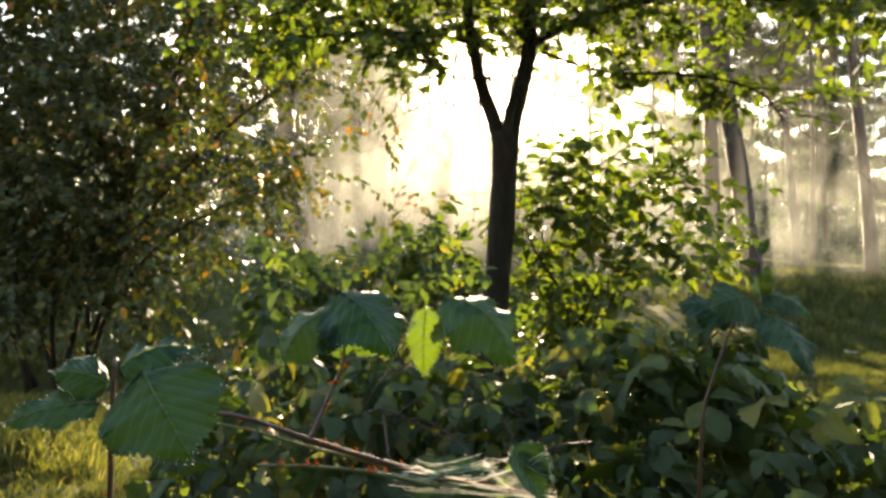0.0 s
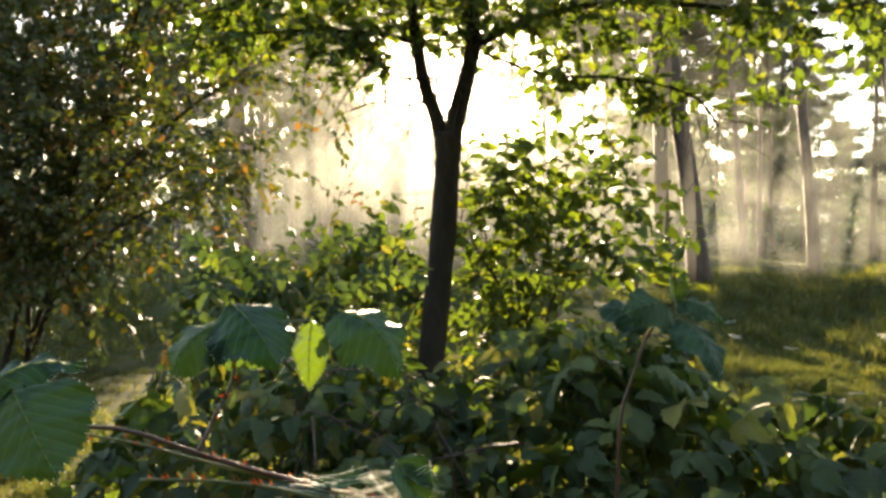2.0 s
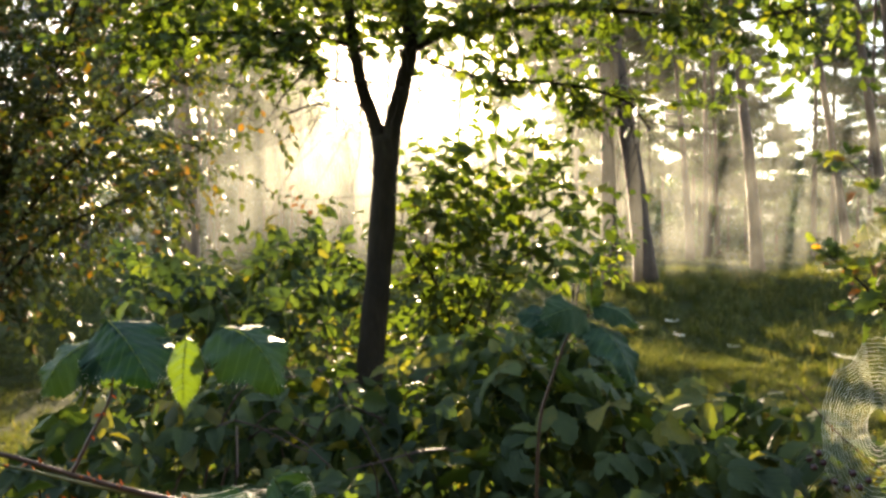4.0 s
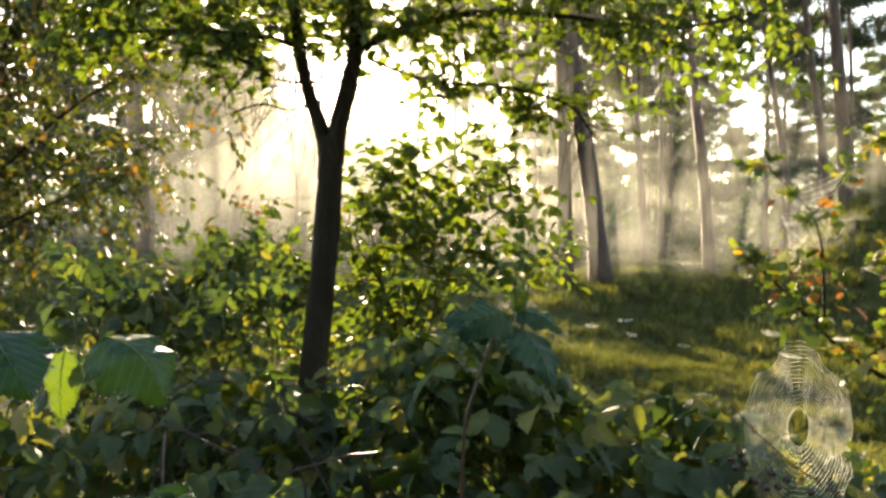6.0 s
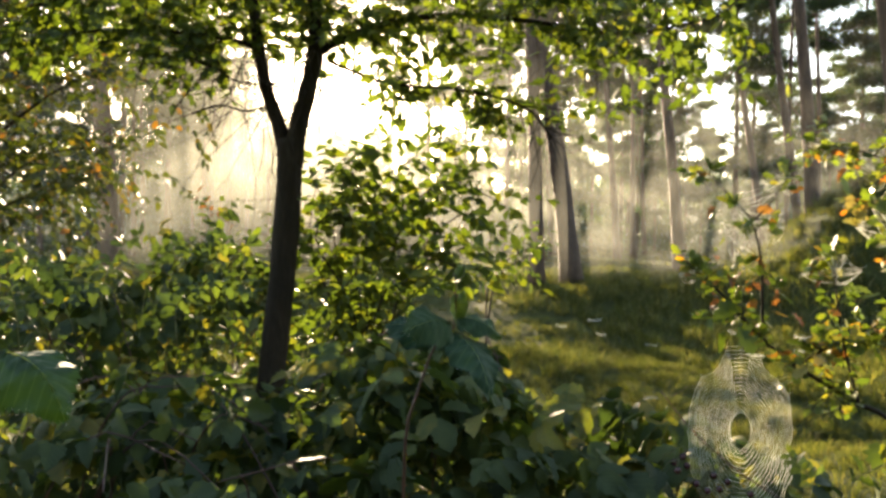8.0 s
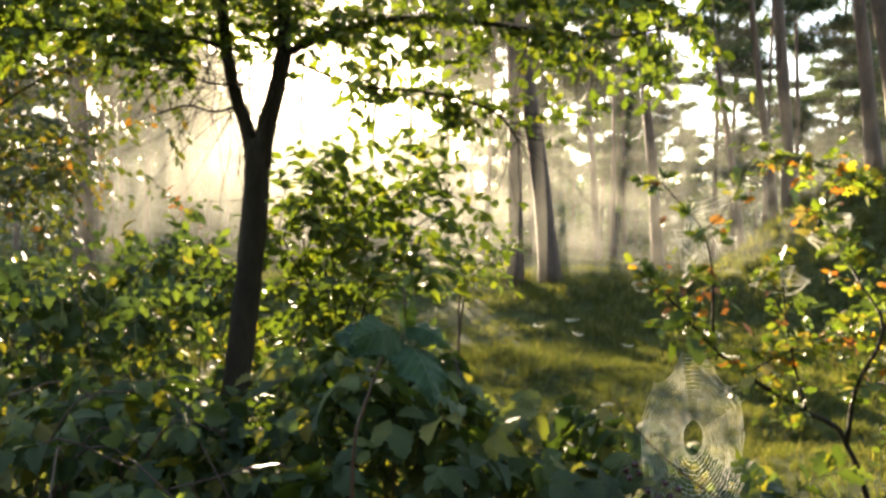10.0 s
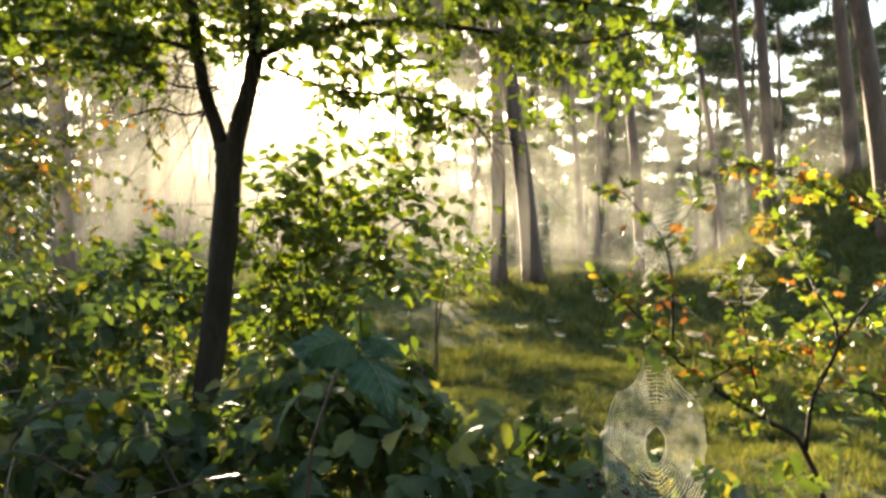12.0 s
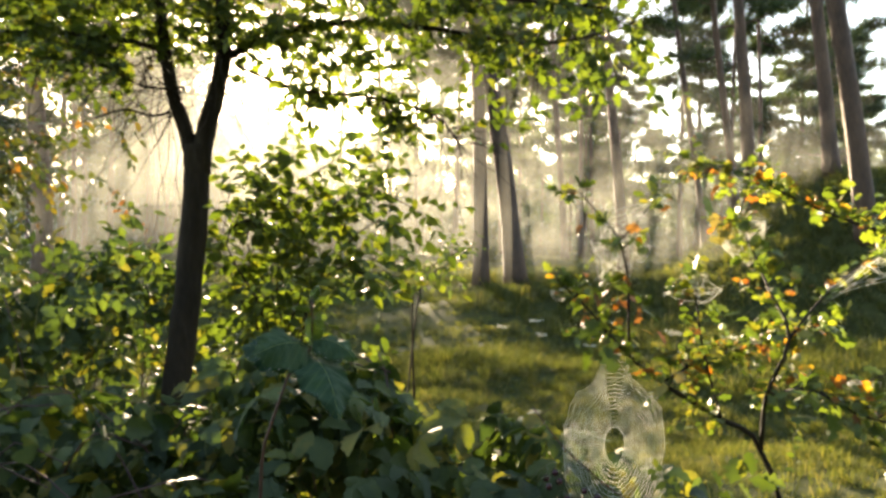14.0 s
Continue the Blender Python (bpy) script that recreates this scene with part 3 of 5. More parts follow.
# ---- morning mist: thin drifts over the clearing and between the pines, densest near the ground ----
def mist_material(name, density, onward, scale, depth, foot):
    """Fine droplets: most light passes straight through, a share is scattered, mainly onwards."""
    m, nt, out = material(name)
    tc = nt.nodes.new("ShaderNodeTexCoord")
    mp = nt.nodes.new("ShaderNodeMapping")
    mp.inputs["Scale"].default_value = (scale, scale, scale * 2.2)
    nt.links.new(tc.outputs["Object"], mp.inputs["Vector"])
    n = nt.nodes.new("ShaderNodeTexNoise")
    n.inputs["Scale"].default_value, n.inputs["Detail"].default_value = 1.0, 3.0
    nt.links.new(mp.outputs[0], n.inputs["Vector"])
    patch = nt.nodes.new("ShaderNodeMapRange")
    patch.inputs["From Min"].default_value, patch.inputs["From Max"].default_value = 0.3, 0.7
    patch.inputs["To Min"].default_value, patch.inputs["To Max"].default_value = 0.55, 1.45
    nt.links.new(n.outputs["Fac"], patch.inputs["Value"])
    sp = nt.nodes.new("ShaderNodeSeparateXYZ")
    nt.links.new(tc.outputs["Object"], sp.inputs[0])
    high = nt.nodes.new("ShaderNodeMapRange")
    high.interpolation_type = "SMOOTHSTEP"
    high.inputs["From Min"].default_value, high.inputs["From Max"].default_value = 0.0, depth
    high.inputs["To Min"].default_value, high.inputs["To Max"].default_value = density, 0.0
    nt.links.new(sp.outputs["Z"], high.inputs["Value"])
    low = nt.nodes.new("ShaderNodeMapRange")
    low.inputs["From Min"].default_value, low.inputs["From Max"].default_value = foot, foot + 0.8
    nt.links.new(sp.outputs["Z"], low.inputs["Value"])
    thick = nt.nodes.new("ShaderNodeMath")
    thick.operation = "MULTIPLY"
    nt.links.new(high.outputs[0], thick.inputs[0])
    nt.links.new(low.outputs[0], thick.inputs[1])
    fac = nt.nodes.new("ShaderNodeMath")
    fac.operation = "MULTIPLY"
    nt.links.new(patch.outputs[0], fac.inputs[0])
    nt.links.new(thick.outputs[0], fac.inputs[1])
    haze = nt.nodes.new("ShaderNodeBsdfTranslucent")
    ahead = nt.nodes.new("ShaderNodeBsdfRefraction")
    haze.inputs["Color"].default_value = ahead.inputs["Color"].default_value = (0.93, 0.95, 0.87, 1)
    ahead.inputs["Roughness"].default_value, ahead.inputs["IOR"].default_value = 0.8, 1.33
    scatter = nt.nodes.new("ShaderNodeMixShader")
    scatter.inputs["Fac"].default_value = onward
    nt.links.new(haze.outputs[0], scatter.inputs[1])
    nt.links.new(ahead.outputs[0], scatter.inputs[2])
    mx = nt.nodes.new("ShaderNodeMixShader")
    nt.links.new(fac.outputs[0], mx.inputs["Fac"])
    nt.links.new(nt.nodes.new("ShaderNodeBsdfTransparent").outputs[0], mx.inputs[1])
    nt.links.new(scatter.outputs[0], mx.inputs[2])
    nt.links.new(mx.outputs[0], out.inputs["Surface"])
    return m


def mist_drift(y, x0, x1, top, density, onward, scale, label):
    """One gently waving drift of mist, square to the low sun."""
    g = Geo()
    nx, nz = 40, 16
    for j in range(nz + 1):
        z = -0.8 + (top + 0.8) * j / nz
        for i in range(nx + 1):
            x = x0 + (x1 - x0) * i / nx
            yy = y - z * math.tan(SUN_EL) + 0.015 * y * math.sin(x * 5 / y + y)
            g.v.append((x, yy, z))
    g.f = [(j * (nx + 1) + i, j * (nx + 1) + i + 1, (j + 1) * (nx + 1) + i + 1, (j + 1) * (nx + 1) + i) for j in range(nz) for i in range(nx)]
    tagged(new("mist", g.mesh("mist", mist_material("mist", density, onward, scale, top, ground_z(0.2 * y, y) - 0.1))), label, "mist", kind="stuff")


for y, top, density in ((12.95, 7.0, 0.018), (16.0, 8.0, 0.017), (20.0, 9.5, 0.017), (27.0, 12.0, 0.02), (38.0, 16.0, 0.026), (60.0, 25.0, 0.035)):
    mist_drift(y, -0.95 * y, 1.2 * y, top, density, 0.06, 4.0 / y, "thin pale morning mist over the clearing" if y < 15 else "pale morning mist hanging among the pines")


# ---- forked young oak in the bramble ----
orng = random.Random(7)
oak = thing("oak_tree", "young forked oak with dark trunk growing from brambles", "tree", at=(0.162, 2.783, 0.495))
O = oak.location.copy()


def wood(name, pts, r0, r1, sides, parent, mat, n=14, bend=0.06, rng=orng):
    g = Geo()
    o = parent.location if parent.parent is None else parent.parent.location
    fine = [p - o for p in curve_pts(pts, n)]
    g.tube(fine, taper(n, r0, r1), sides, bend, rng)
    ob = part(name, g.mesh(name, mat), parent)
    return [p + o for p in fine]


trunk_pts = [(0.143, 2.75, 0.195), (0.165, 2.8, 0.5), (0.182, 2.84, 0.687), (0.208, 2.88, 1.0), (0.222, 2.885, 1.25), (0.222, 2.886, 1.4)]
wood("trunk", [(trunk_pts[0][0], trunk_pts[0][1], -0.4)] + trunk_pts, 0.050, 0.046, 14, oak, mat_bark, 30)
limbs = [
    wood("stem", [(0.214, 2.886, 1.3), (0.186, 2.9, 1.44), (0.135, 2.92, 1.59), (0.1, 2.95, 1.776), (0.07, 2.994, 2.021), (0.017, 3.054, 2.489), (-0.008, 3.056, 3.026)], 0.030, 0.014, 10, oak, mat_bark, 22),
    wood("stem", [(0.232, 2.886, 1.3), (0.25, 2.88, 1.44), (0.29, 2.876, 1.604), (0.312, 2.868, 1.748), (0.301, 2.899, 2.005), (0.33, 2.941, 2.572), (0.367, 2.931, 3.1)], 0.040, 0.015, 10, oak, mat_bark, 22),
]
side_limbs = [
    wood("limb", l, r, 0.004, 7, oak, mat_bark, 16) for l, r in (
        ([(0.322, 2.866, 1.718), (0.489, 2.792, 1.79), (0.721, 2.716, 1.833), (1.04, 2.602, 1.805), (1.348, 2.491, 1.75), (1.642, 2.381, 1.804)], 0.016),
        ([(0.353, 2.861, 1.687), (0.573, 2.797, 1.602), (0.822, 2.697, 1.573), (1.023, 2.607, 1.505), (1.111, 2.59, 1.407)], 0.007),
        ([(0.29, 2.871, 1.954), (0.556, 2.696, 1.994), (0.902, 2.476, 1.905), (1.226, 2.31, 1.836), (1.463, 2.213, 1.804)], 0.012),
        ([(0.13, 2.935, 1.734), (-0.029, 2.915, 1.761), (-0.215, 2.85, 1.753), (-0.423, 2.789, 1.723), (-0.63, 2.78, 1.689)], 0.012),
        ([(0.097, 2.991, 1.916), (-0.165, 2.89, 1.967), (-0.376, 2.728, 1.859), (-0.599, 2.671, 1.752)], 0.012),
        ([(0.172, 2.907, 1.606), (0.055, 2.849, 1.588), (-0.059, 2.82, 1.636), (-0.15, 2.787, 1.662)], 0.006),
        ([(0.183, 2.905, 1.534), (0.071, 2.948, 1.506), (-0.033, 2.989, 1.529), (-0.138, 3.04, 1.502)], 0.005),
        ([(0.31, 2.897, 2.13), (0.434, 2.668, 2.246), (0.575, 2.335, 2.211), (0.79, 2.088, 2.174)], 0.012),
        ([(0.039, 3.051, 2.339), (-0.227, 2.899, 2.408), (-0.471, 2.744, 2.379)], 0.012),
        ([(0.333, 2.992, 2.491), (0.639, 3.339, 2.572), (1.093, 3.657, 2.624), (1.596, 3.863, 2.727)], 0.012),
        ([(0.062, 3.048, 2.124), (-0.194, 3.505, 2.225), (-0.505, 3.974, 2.259), (-0.906, 4.258, 2.209)], 0.012),
    )]
store = [[] for _ in T_OAK]
tw = Geo()
for li, l in enumerate(side_limbs):
    for k in range(2, len(l)):
        for _ in range(1 if li == 6 else 3 if li in (3, 4, 5, 8, 10) else 5):
            d = (l[min(k + 1, len(l) - 1)] - l[k - 1]).normalized()
            dr = d * 0.5 + rand_dir(orng) * 0.9 + Vector((0, 0, -0.1))
            leafy_twig(orng, l[k] - O, dr, orng.uniform(0.15, 0.42), 0.022, 0.05, store, len(T_OAK), tw, 0.002, 0.4)
for l in limbs:
    for k in range(6, len(l)):
        for _ in range(6):
            leafy_twig(orng, l[k] - O, rand_dir(orng) + Vector((0, 0, 0.1)), orng.uniform(0.25, 0.7), 0.025, 0.05, store, len(T_OAK), tw, 0.002, 0.4)
part("twig_spray", tw.mesh("twig_spray", mat_bark), oak, kind="stuff")


def crown_keeps(q):
    p = q.translation + O
    wob = noise.noise(p * 5.0)
    if 0.0 < p.x < 0.52:
        return p.z > 1.72 + 0.12 * wob
    return p.z > (1.6 if p.x < 0 else 1.45) + 0.25 * wob and (p.z > 1.75 or wob > -0.25)


store = [[q for q in ms if crown_keeps(q)] for ms in store]
spread_leaves(oak, T_OAK, store, mat_oak_one, mat_oak, lambda p: p.y < -0.02 and p.z < 1.7 and p.x > 0.2)


# ---- shrub beside the oak ----
def shrub(name, label, base, stems, leaf, spacing, tpls, mat_one, mat_all, rng, twig_len, per, near, category="shrub", droop=0.5, stem_r=0.008, bark=None, start=3, thin=()):
    th = thing(name, label, category, at=base)
    o = th.location.copy()
    store = [[] for _ in tpls]
    tw = Geo()
    for si, pts in enumerate(stems):
        n = 14
        fine = [p - o for p in curve_pts(pts, n)]
        g = Geo()
        g.tube(fine, taper(n, stem_r, 0.0025), 6, 0.05, rng)
        part("stem", g.mesh("stem", bark or mat_bark), th)
        for k in range(start, n):
            for _ in range(per if si not in thin else per // 3):
                d = (fine[min(k + 1, n - 1)] - fine[k - 1]).normalized()
                leafy_twig(rng, fine[k], d * 0.5 + rand_dir(rng) * 0.9, twig_len * rng.uniform(0.5, 1.2), spacing, leaf, store, len(tpls), tw, 0.0015, droop)
    part("twig_spray", tw.mesh("twig_spray", bark or mat_bark), th, kind="stuff")
    spread_leaves(th, tpls, store, mat_one, mat_all, near)
    return th


srng = random.Random(9)
sb = (0.495, 3.178, 0.279)
stems = [[(sb[0] + srng.uniform(-0.3, 0.3), sb[1] + srng.uniform(-0.25, 0.25), -0.25), (sb[0] + srng.uniform(-0.25, 0.25), sb[1] + srng.uniform(-0.2, 0.2), 0.35)] + l for l in (
    [(0.455, 3.285, 0.729), (0.406, 3.292, 1.059), (0.45, 3.282, 1.272), (0.576, 3.155, 1.402)],
    [(0.537, 3.167, 0.737), (0.534, 3.165, 1.104), (0.6, 3.151, 1.288), (0.756, 3.119, 1.403)],
    [(0.582, 3.158, 0.738), (0.669, 3.138, 1.105), (0.847, 3.102, 1.289), (1.061, 3.06, 1.199)],
    [(0.604, 3.154, 0.692), (0.759, 3.121, 1.014), (0.915, 3.089, 1.152), (1.006, 3.072, 1.107)],
    [(0.482, 3.075, 0.745), (0.328, 3.104, 1.032), (0.389, 3.04, 1.141), (0.513, 2.965, 1.097)],
    [(0.525, 3.271, 0.682), (0.508, 3.375, 0.964), (0.664, 3.445, 1.165), (0.86, 3.406, 1.242)],
    [(0.618, 3.253, 0.635), (0.796, 3.319, 0.869), (0.984, 3.382, 1.017), (1.107, 3.358, 0.993)],
    [(0.579, 2.955, 0.625), (0.626, 2.843, 0.845), (0.718, 2.773, 0.971), (0.827, 2.7, 0.932)],
    [(0.502, 3.276, 0.587), (0.379, 3.197, 0.828), (0.313, 3.311, 1.058), (0.335, 3.305, 1.271)],
)]
shrub("shrub", "leafy green shrub crowding the oak trunk in backlight", sb, stems, 0.066, 0.036, T_OVATE, mat_shrub_one, mat_shrub, srng, 0.3, 3, lambda p: p.y < -0.05 and p.z > 0.75, start=4, stem_r=0.006, thin=(3, 6))
hb = (1.399, 4.425, 0.499)
stems = [[(hb[0] - 0.1, hb[1], -0.25)] + [(1.37, 4.327, 0.767), (1.464, 4.307, 0.961), (1.652, 4.27, 1.053)], [(hb[0], hb[1], -0.25)] + [(1.314, 4.237, 0.709), (1.374, 4.224, 0.867), (1.559, 4.186, 0.994)]]
shrub("shrub", "small bright sprig of shrub at the clearing edge", hb, stems, 0.045, 0.03, T_OVATE, mat_shrub_one, mat_shrub, srng, 0.16, 3, lambda p: True, start=8)

# ---- dark thicket of slender stems with yellowing leaves ----
lrng = random.Random(19)
lb = (-3.36, 7.011, -0.263)
stems = [[(lb[0] + dx, lb[1] + dy, -0.3)] + l for dx, dy, l in (
    (-0.3, 0, [(-3.759, 7.006, 0.238), (-3.736, 6.863, 1.479), (-3.403, 6.59, 2.545), (-3.363, 6.328, 3.712)]),
    (-0.1, 0.1, [(-3.459, 7.005, 0.237), (-3.344, 6.864, 1.233), (-2.884, 6.593, 2.166), (-2.636, 6.329, 3.483)]),
    (0.0, -0.1, [(-3.259, 7.005, 0.237), (-3.0, 6.865, 1.134), (-2.412, 6.595, 1.929), (-2.046, 6.335, 2.755), (-1.818, 6.326, 3.572)]),
    (0.15, 0.0, [(-3.059, 7.004, 0.337), (-2.558, 6.733, 1.226), (-1.858, 6.474, 1.91), (-1.366, 6.339, 2.253), (-0.981, 6.206, 2.448)]),
    (0.15, 0.1, [(-2.903, 6.872, 0.446), (-2.367, 6.605, 1.031), (-1.731, 6.35, 1.345), (-1.161, 6.217, 1.514)]),
    (0.1, 0.3, [(-3.172, 7.383, 0.409), (-2.579, 7.494, 1.149), (-1.968, 7.615, 1.806), (-1.204, 7.613, 1.913)]),
    (-0.4, 0.3, [(-4.122, 7.385, 0.411), (-4.647, 7.374, 1.52), (-4.655, 6.981, 2.741), (-4.615, 6.838, 3.936)]),
    (-0.2, 0.3, [(-3.934, 7.635, 0.392), (-4.258, 7.62, 1.81), (-4.01, 7.356, 3.101), (-3.561, 7.082, 4.296)]),
    (0.1, 0.3, [(-3.388, 7.63, 0.718), (-2.949, 7.617, 1.808), (-2.534, 7.357, 2.676), (-1.833, 7.09, 3.173)]),
)]
shrub("thicket_tree", "dark many-stemmed tree with yellowing drooping leaves", lb, stems, 0.08, 0.034, T_OVATE, mat_thicket_one, mat_thicket, lrng, 1.0, 12, lambda p: p.y < -0.4 and p.z > 0.9, "tree", 0.7, 0.03, start=4, thin=(3, 4, 5))


lb2 = (-5.3, 8.824, -0.197)
stems = [[(lb2[0] + dx, lb2[1], -0.3)] + l for dx, l in (
    (0.0, [(-5.172, 8.814, 0.684), (-5.044, 8.8, 1.944), (-4.673, 8.686, 3.177), (-4.431, 8.571, 4.506)]),
    (0.4, [(-4.794, 8.812, 0.81), (-4.351, 8.798, 2.068), (-3.801, 8.684, 3.238), (-3.385, 8.571, 4.38)]),
    (0.6, [(-4.594, 8.912, 0.808), (-3.891, 8.899, 1.825), (-3.09, 8.788, 2.696), (-2.492, 8.676, 3.671)]),
    (0.8, [(-4.388, 9.011, 0.805), (-3.613, 9.003, 1.448), (-2.871, 8.896, 1.951), (-2.209, 8.792, 2.19)]),
    (-0.4, [(-5.487, 8.814, 0.811), (-5.673, 8.8, 2.071), (-5.233, 8.687, 3.241), (-5.047, 8.573, 4.507)]),
    (0.2, [(-5.144, 9.212, 0.935), (-4.746, 9.197, 2.251), (-4.366, 9.082, 3.539), (-4.122, 8.967, 4.863)]),
)]
shrub("thicket_tree", "tall dark tree with dense dull foliage behind the thicket", lb2, stems, 0.12, 0.05, T_OVATE, mat_thicket_one, mat_thicket, lrng, 1.3, 8, lambda p: False, "tree", 0.7, 0.04, start=4, thin=(2, 3))


# ---- bramble bush ----
LOBES = [(-0.15, 1.8, 0.6, 0.5, 0.70), (0.52, 1.82, 0.46, 0.5, 0.81), (0.88, 1.6, 0.46, 0.42, 0.71), (1.15, 1.55, 0.42, 0.38, 0.6), (-0.48, 2.9, 0.38, 0.6, 0.98),
         (-0.08, 3.3, 0.4, 0.45, 1.08), (-0.42, 1.8, 0.35, 0.42, 0.64), (0.1, 1.4, 0.7, 0.3, 0.56), (0.6, 2.5, 0.4, 0.4, 0.72), (-0.35, 1.65, 0.2, 0.2, 0.86), (-0.05, 2.35, 0.55, 0.5, 0.64), (0.35, 2.4, 0.4, 0.5, 0.66), (0.75, 2.2, 0.35, 0.4, 0.62)]


def bush_top(x, y):
    z = -1.0
    for cx, cy, rx, ry, top in LOBES:
        q = ((x - cx) / rx) ** 2 + ((y - cy) / ry) ** 2
        if q < 1:
            z = max(z, -0.25 + (top + 0.25) * (1 - q) ** 0.35)
    return z + 0.07 * noise.noise(Vector((x * 4, y * 4, 0)))


brng = random.Random(3)
bush = thing("bramble_bush", "dense dark green bramble bush with dewy leaves", "bush", at=(0.1, 1.8, -0.25))
B = bush.location.copy()
store = [[] for _ in T_BRAMBLE]
for i in range(6800):
    x, y = brng.uniform(-1.8, 1.45), brng.uniform(1.1, 4.0)
    top = bush_top(x, y)
    if top < 0.0:
        continue
    depth = brng.expovariate(1 / 0.16)
    z = top - depth
    if z < -0.15:
        continue
    a = brng.uniform(0, 6.28)
    along = Vector((math.cos(a), math.sin(a) - 0.5, brng.uniform(-0.5, 0.1)))
    store[brng.randrange(6)].append(aim(Vector((x, y, z)) - B, along, Vector((0, -0.15, 0.9)) + rand_dir(brng) * (0.85 if x > 0.35 else 1.0), brng.uniform(0.045, 0.08) * (1.15 if x > 0.3 and y < 2.0 else 1.0)))
for i in range(60):
    x, y = brng.choice(LOBES)[:2]
    x, y = x + brng.uniform(-0.2, 0.2), y + brng.uniform(-0.2, 0.2)
    e = Vector((x + brng.uniform(-0.5, 0.5), y + brng.uniform(-0.4, 0.3), 0))
    e.z = max(0.1, bush_top(e.x, e.y) + 0.02)
    mid = Vector(((x + e.x) / 2, (y + e.y) / 2, bush_top((x + e.x) / 2, (y + e.y) / 2) - 0.03))
    g = Geo()
    g.tube([p - B for p in curve_pts([(x, y, -0.3), ((x * 2 + mid.x) / 3, (y * 2 + mid.y) / 3, mid.z * 0.6), mid, e], 12)], taper(12, 0.0035, 0.0015), 5)
    part("cane", g.mesh("cane", mat_cane), bush)
red_meshes = [template_mesh("leaf", t, mat_autumn) for t in T_BRAMBLE]
for i in range(26):
    x, y = brng.uniform(-0.5, 1.1), brng.uniform(1.4, 2.3)
    z = bush_top(x, y) - 0.03
    if z > 0.1:
        part("leaf", red_meshes[i % 6], bush, "reddened bramble leaf", m=aim(Vector((x, y, z)) - B, rand_dir(brng, 0.3), Vector((0, -0.4, 1)), brng.uniform(0.03, 0.05)))
spread_leaves(bush, T_BRAMBLE, store, mat_bramble_one, mat_bramble, lambda p: p.y < -0.15 and p.z > 0.55, crown="foliage")


# ---- foreground bramble sprays ----
hrng = random.Random(2)


def hero(width=0.75, fold=0.3, curl=0.25, twist=0.0, arch=0.0, wave=0.03):
    return blade(42, 4, width, fold, curl, serr=0.028, pleat=0.012, wide_at=0.7, stalk=0.06, twist=twist, ribs=6.0, arch=arch, wave=wave, full=0.62)


def hero_leaf(parent, base, tip, up, width=0.75, fold=0.3, curl=0.2, twist=0.0, label="", mat=None, arch=0.0, wave=0.03):
    """A serrated, pleated leaf with raised veins below and above, and dew along its rim."""
    b, t = Vector(base), Vector(tip)
    v, f = hero(width, fold, curl, twist, arch, wave)
    size = (t - b).length
    ob = part("leaf", template_mesh("leaf", (v, f), mat or mat_hero), parent, label, m=aim(b - parent.location, t - b, up, size))
    g = Geo()
    grid = v[3:].reshape(43, 9, 3)
    k = 0.0012 / size * 0.35
    g.tube([Vector(grid[i][4]) + Vector((0, 0, k * 0.6)) for i in range(0, 43, 3)], taper(15, k * 1.6, k * 0.5), 5)
    part("vein", g.mesh("vein", mat_vein), ob)
    d = Geo()
    for i in range(1, 42):
        for c in (0, 8):
            if hrng.random() < 0.7:
                p = Vector(grid[i][c])
                r = hrng.uniform(0.0002, 0.0006) / size
                st = len(d.v)
                d.v += [p + Vector(q) * r for q in ((1, 0, 0), (-1, 0, 0), (0, 1, 0), (0, -1, 0), (0, 0, 1), (0, 0, -1))]
                d.f += [tuple(st + n for n in q) for q in ((0, 2, 4), (2, 1, 4), (1, 3, 4), (3, 0, 4), (2, 0, 5), (1, 2, 5), (3, 1, 5), (0, 3, 5))]
    part("dew", d.mesh("dew", mat_silk), ob, kind="stuff")
    return ob


def cane(parent, pts, r0, r1, mat, thorns=0, rng=None, name="cane"):
    fine = [p - parent.location for p in curve_pts(pts, 16)]
    g = Geo()
    g.tube(fine, taper(16, r0, r1), 7, 0.05, rng)
    ob = part(name, g.mesh(name, mat), parent)
    for i in range(thorns):
        k = rng.randrange(1, 15)
        p = fine[k].lerp(fine[k - 1], rng.random())
        d = (fine[k] - fine[k - 1]).normalized()
        s = (rand_dir(rng) + Vector((0, 0, 0.6))).normalized()
        s = (s - d * s.dot(d)).normalized()
        t = Geo()
        t.tube([p, p + s * 0.0026, p + s * 0.0055 - d * 0.0025], [0.0013, 0.0008, 0.0001], 4)
        part("thorn", t.mesh("thorn", mat_thorn), ob)
    return ob


spray = thing("bramble_spray", "backlit bramble spray with serrated leaves and red thorns", "bramble", at=(0.074, 0.582, 0.774))
cane(spray, [(-0.194, 0.602, 0.831), (-0.151, 0.602, 0.828), (-0.097, 0.602, 0.81), (-0.035, 0.602, 0.792), (0.02, 0.592, 0.783), (0.074, 0.582, 0.77), (0.09, 0.582, 0.724)], 0.0016, 0.0030, mat_cane, 26, hrng)
cane(spray, [(-0.193, 0.612, 0.824), (-0.145, 0.612, 0.815), (-0.097, 0.612, 0.802), (-0.035, 0.602, 0.79)], 0.001, 0.0015, mat_greencane, 8, hrng)
cane(spray, [(-0.136, 0.582, 0.797), (-0.092, 0.582, 0.796), (-0.049, 0.582, 0.792), (-0.001, 0.582, 0.782)], 0.0011, 0.0017, mat_greencane, 16, hrng)
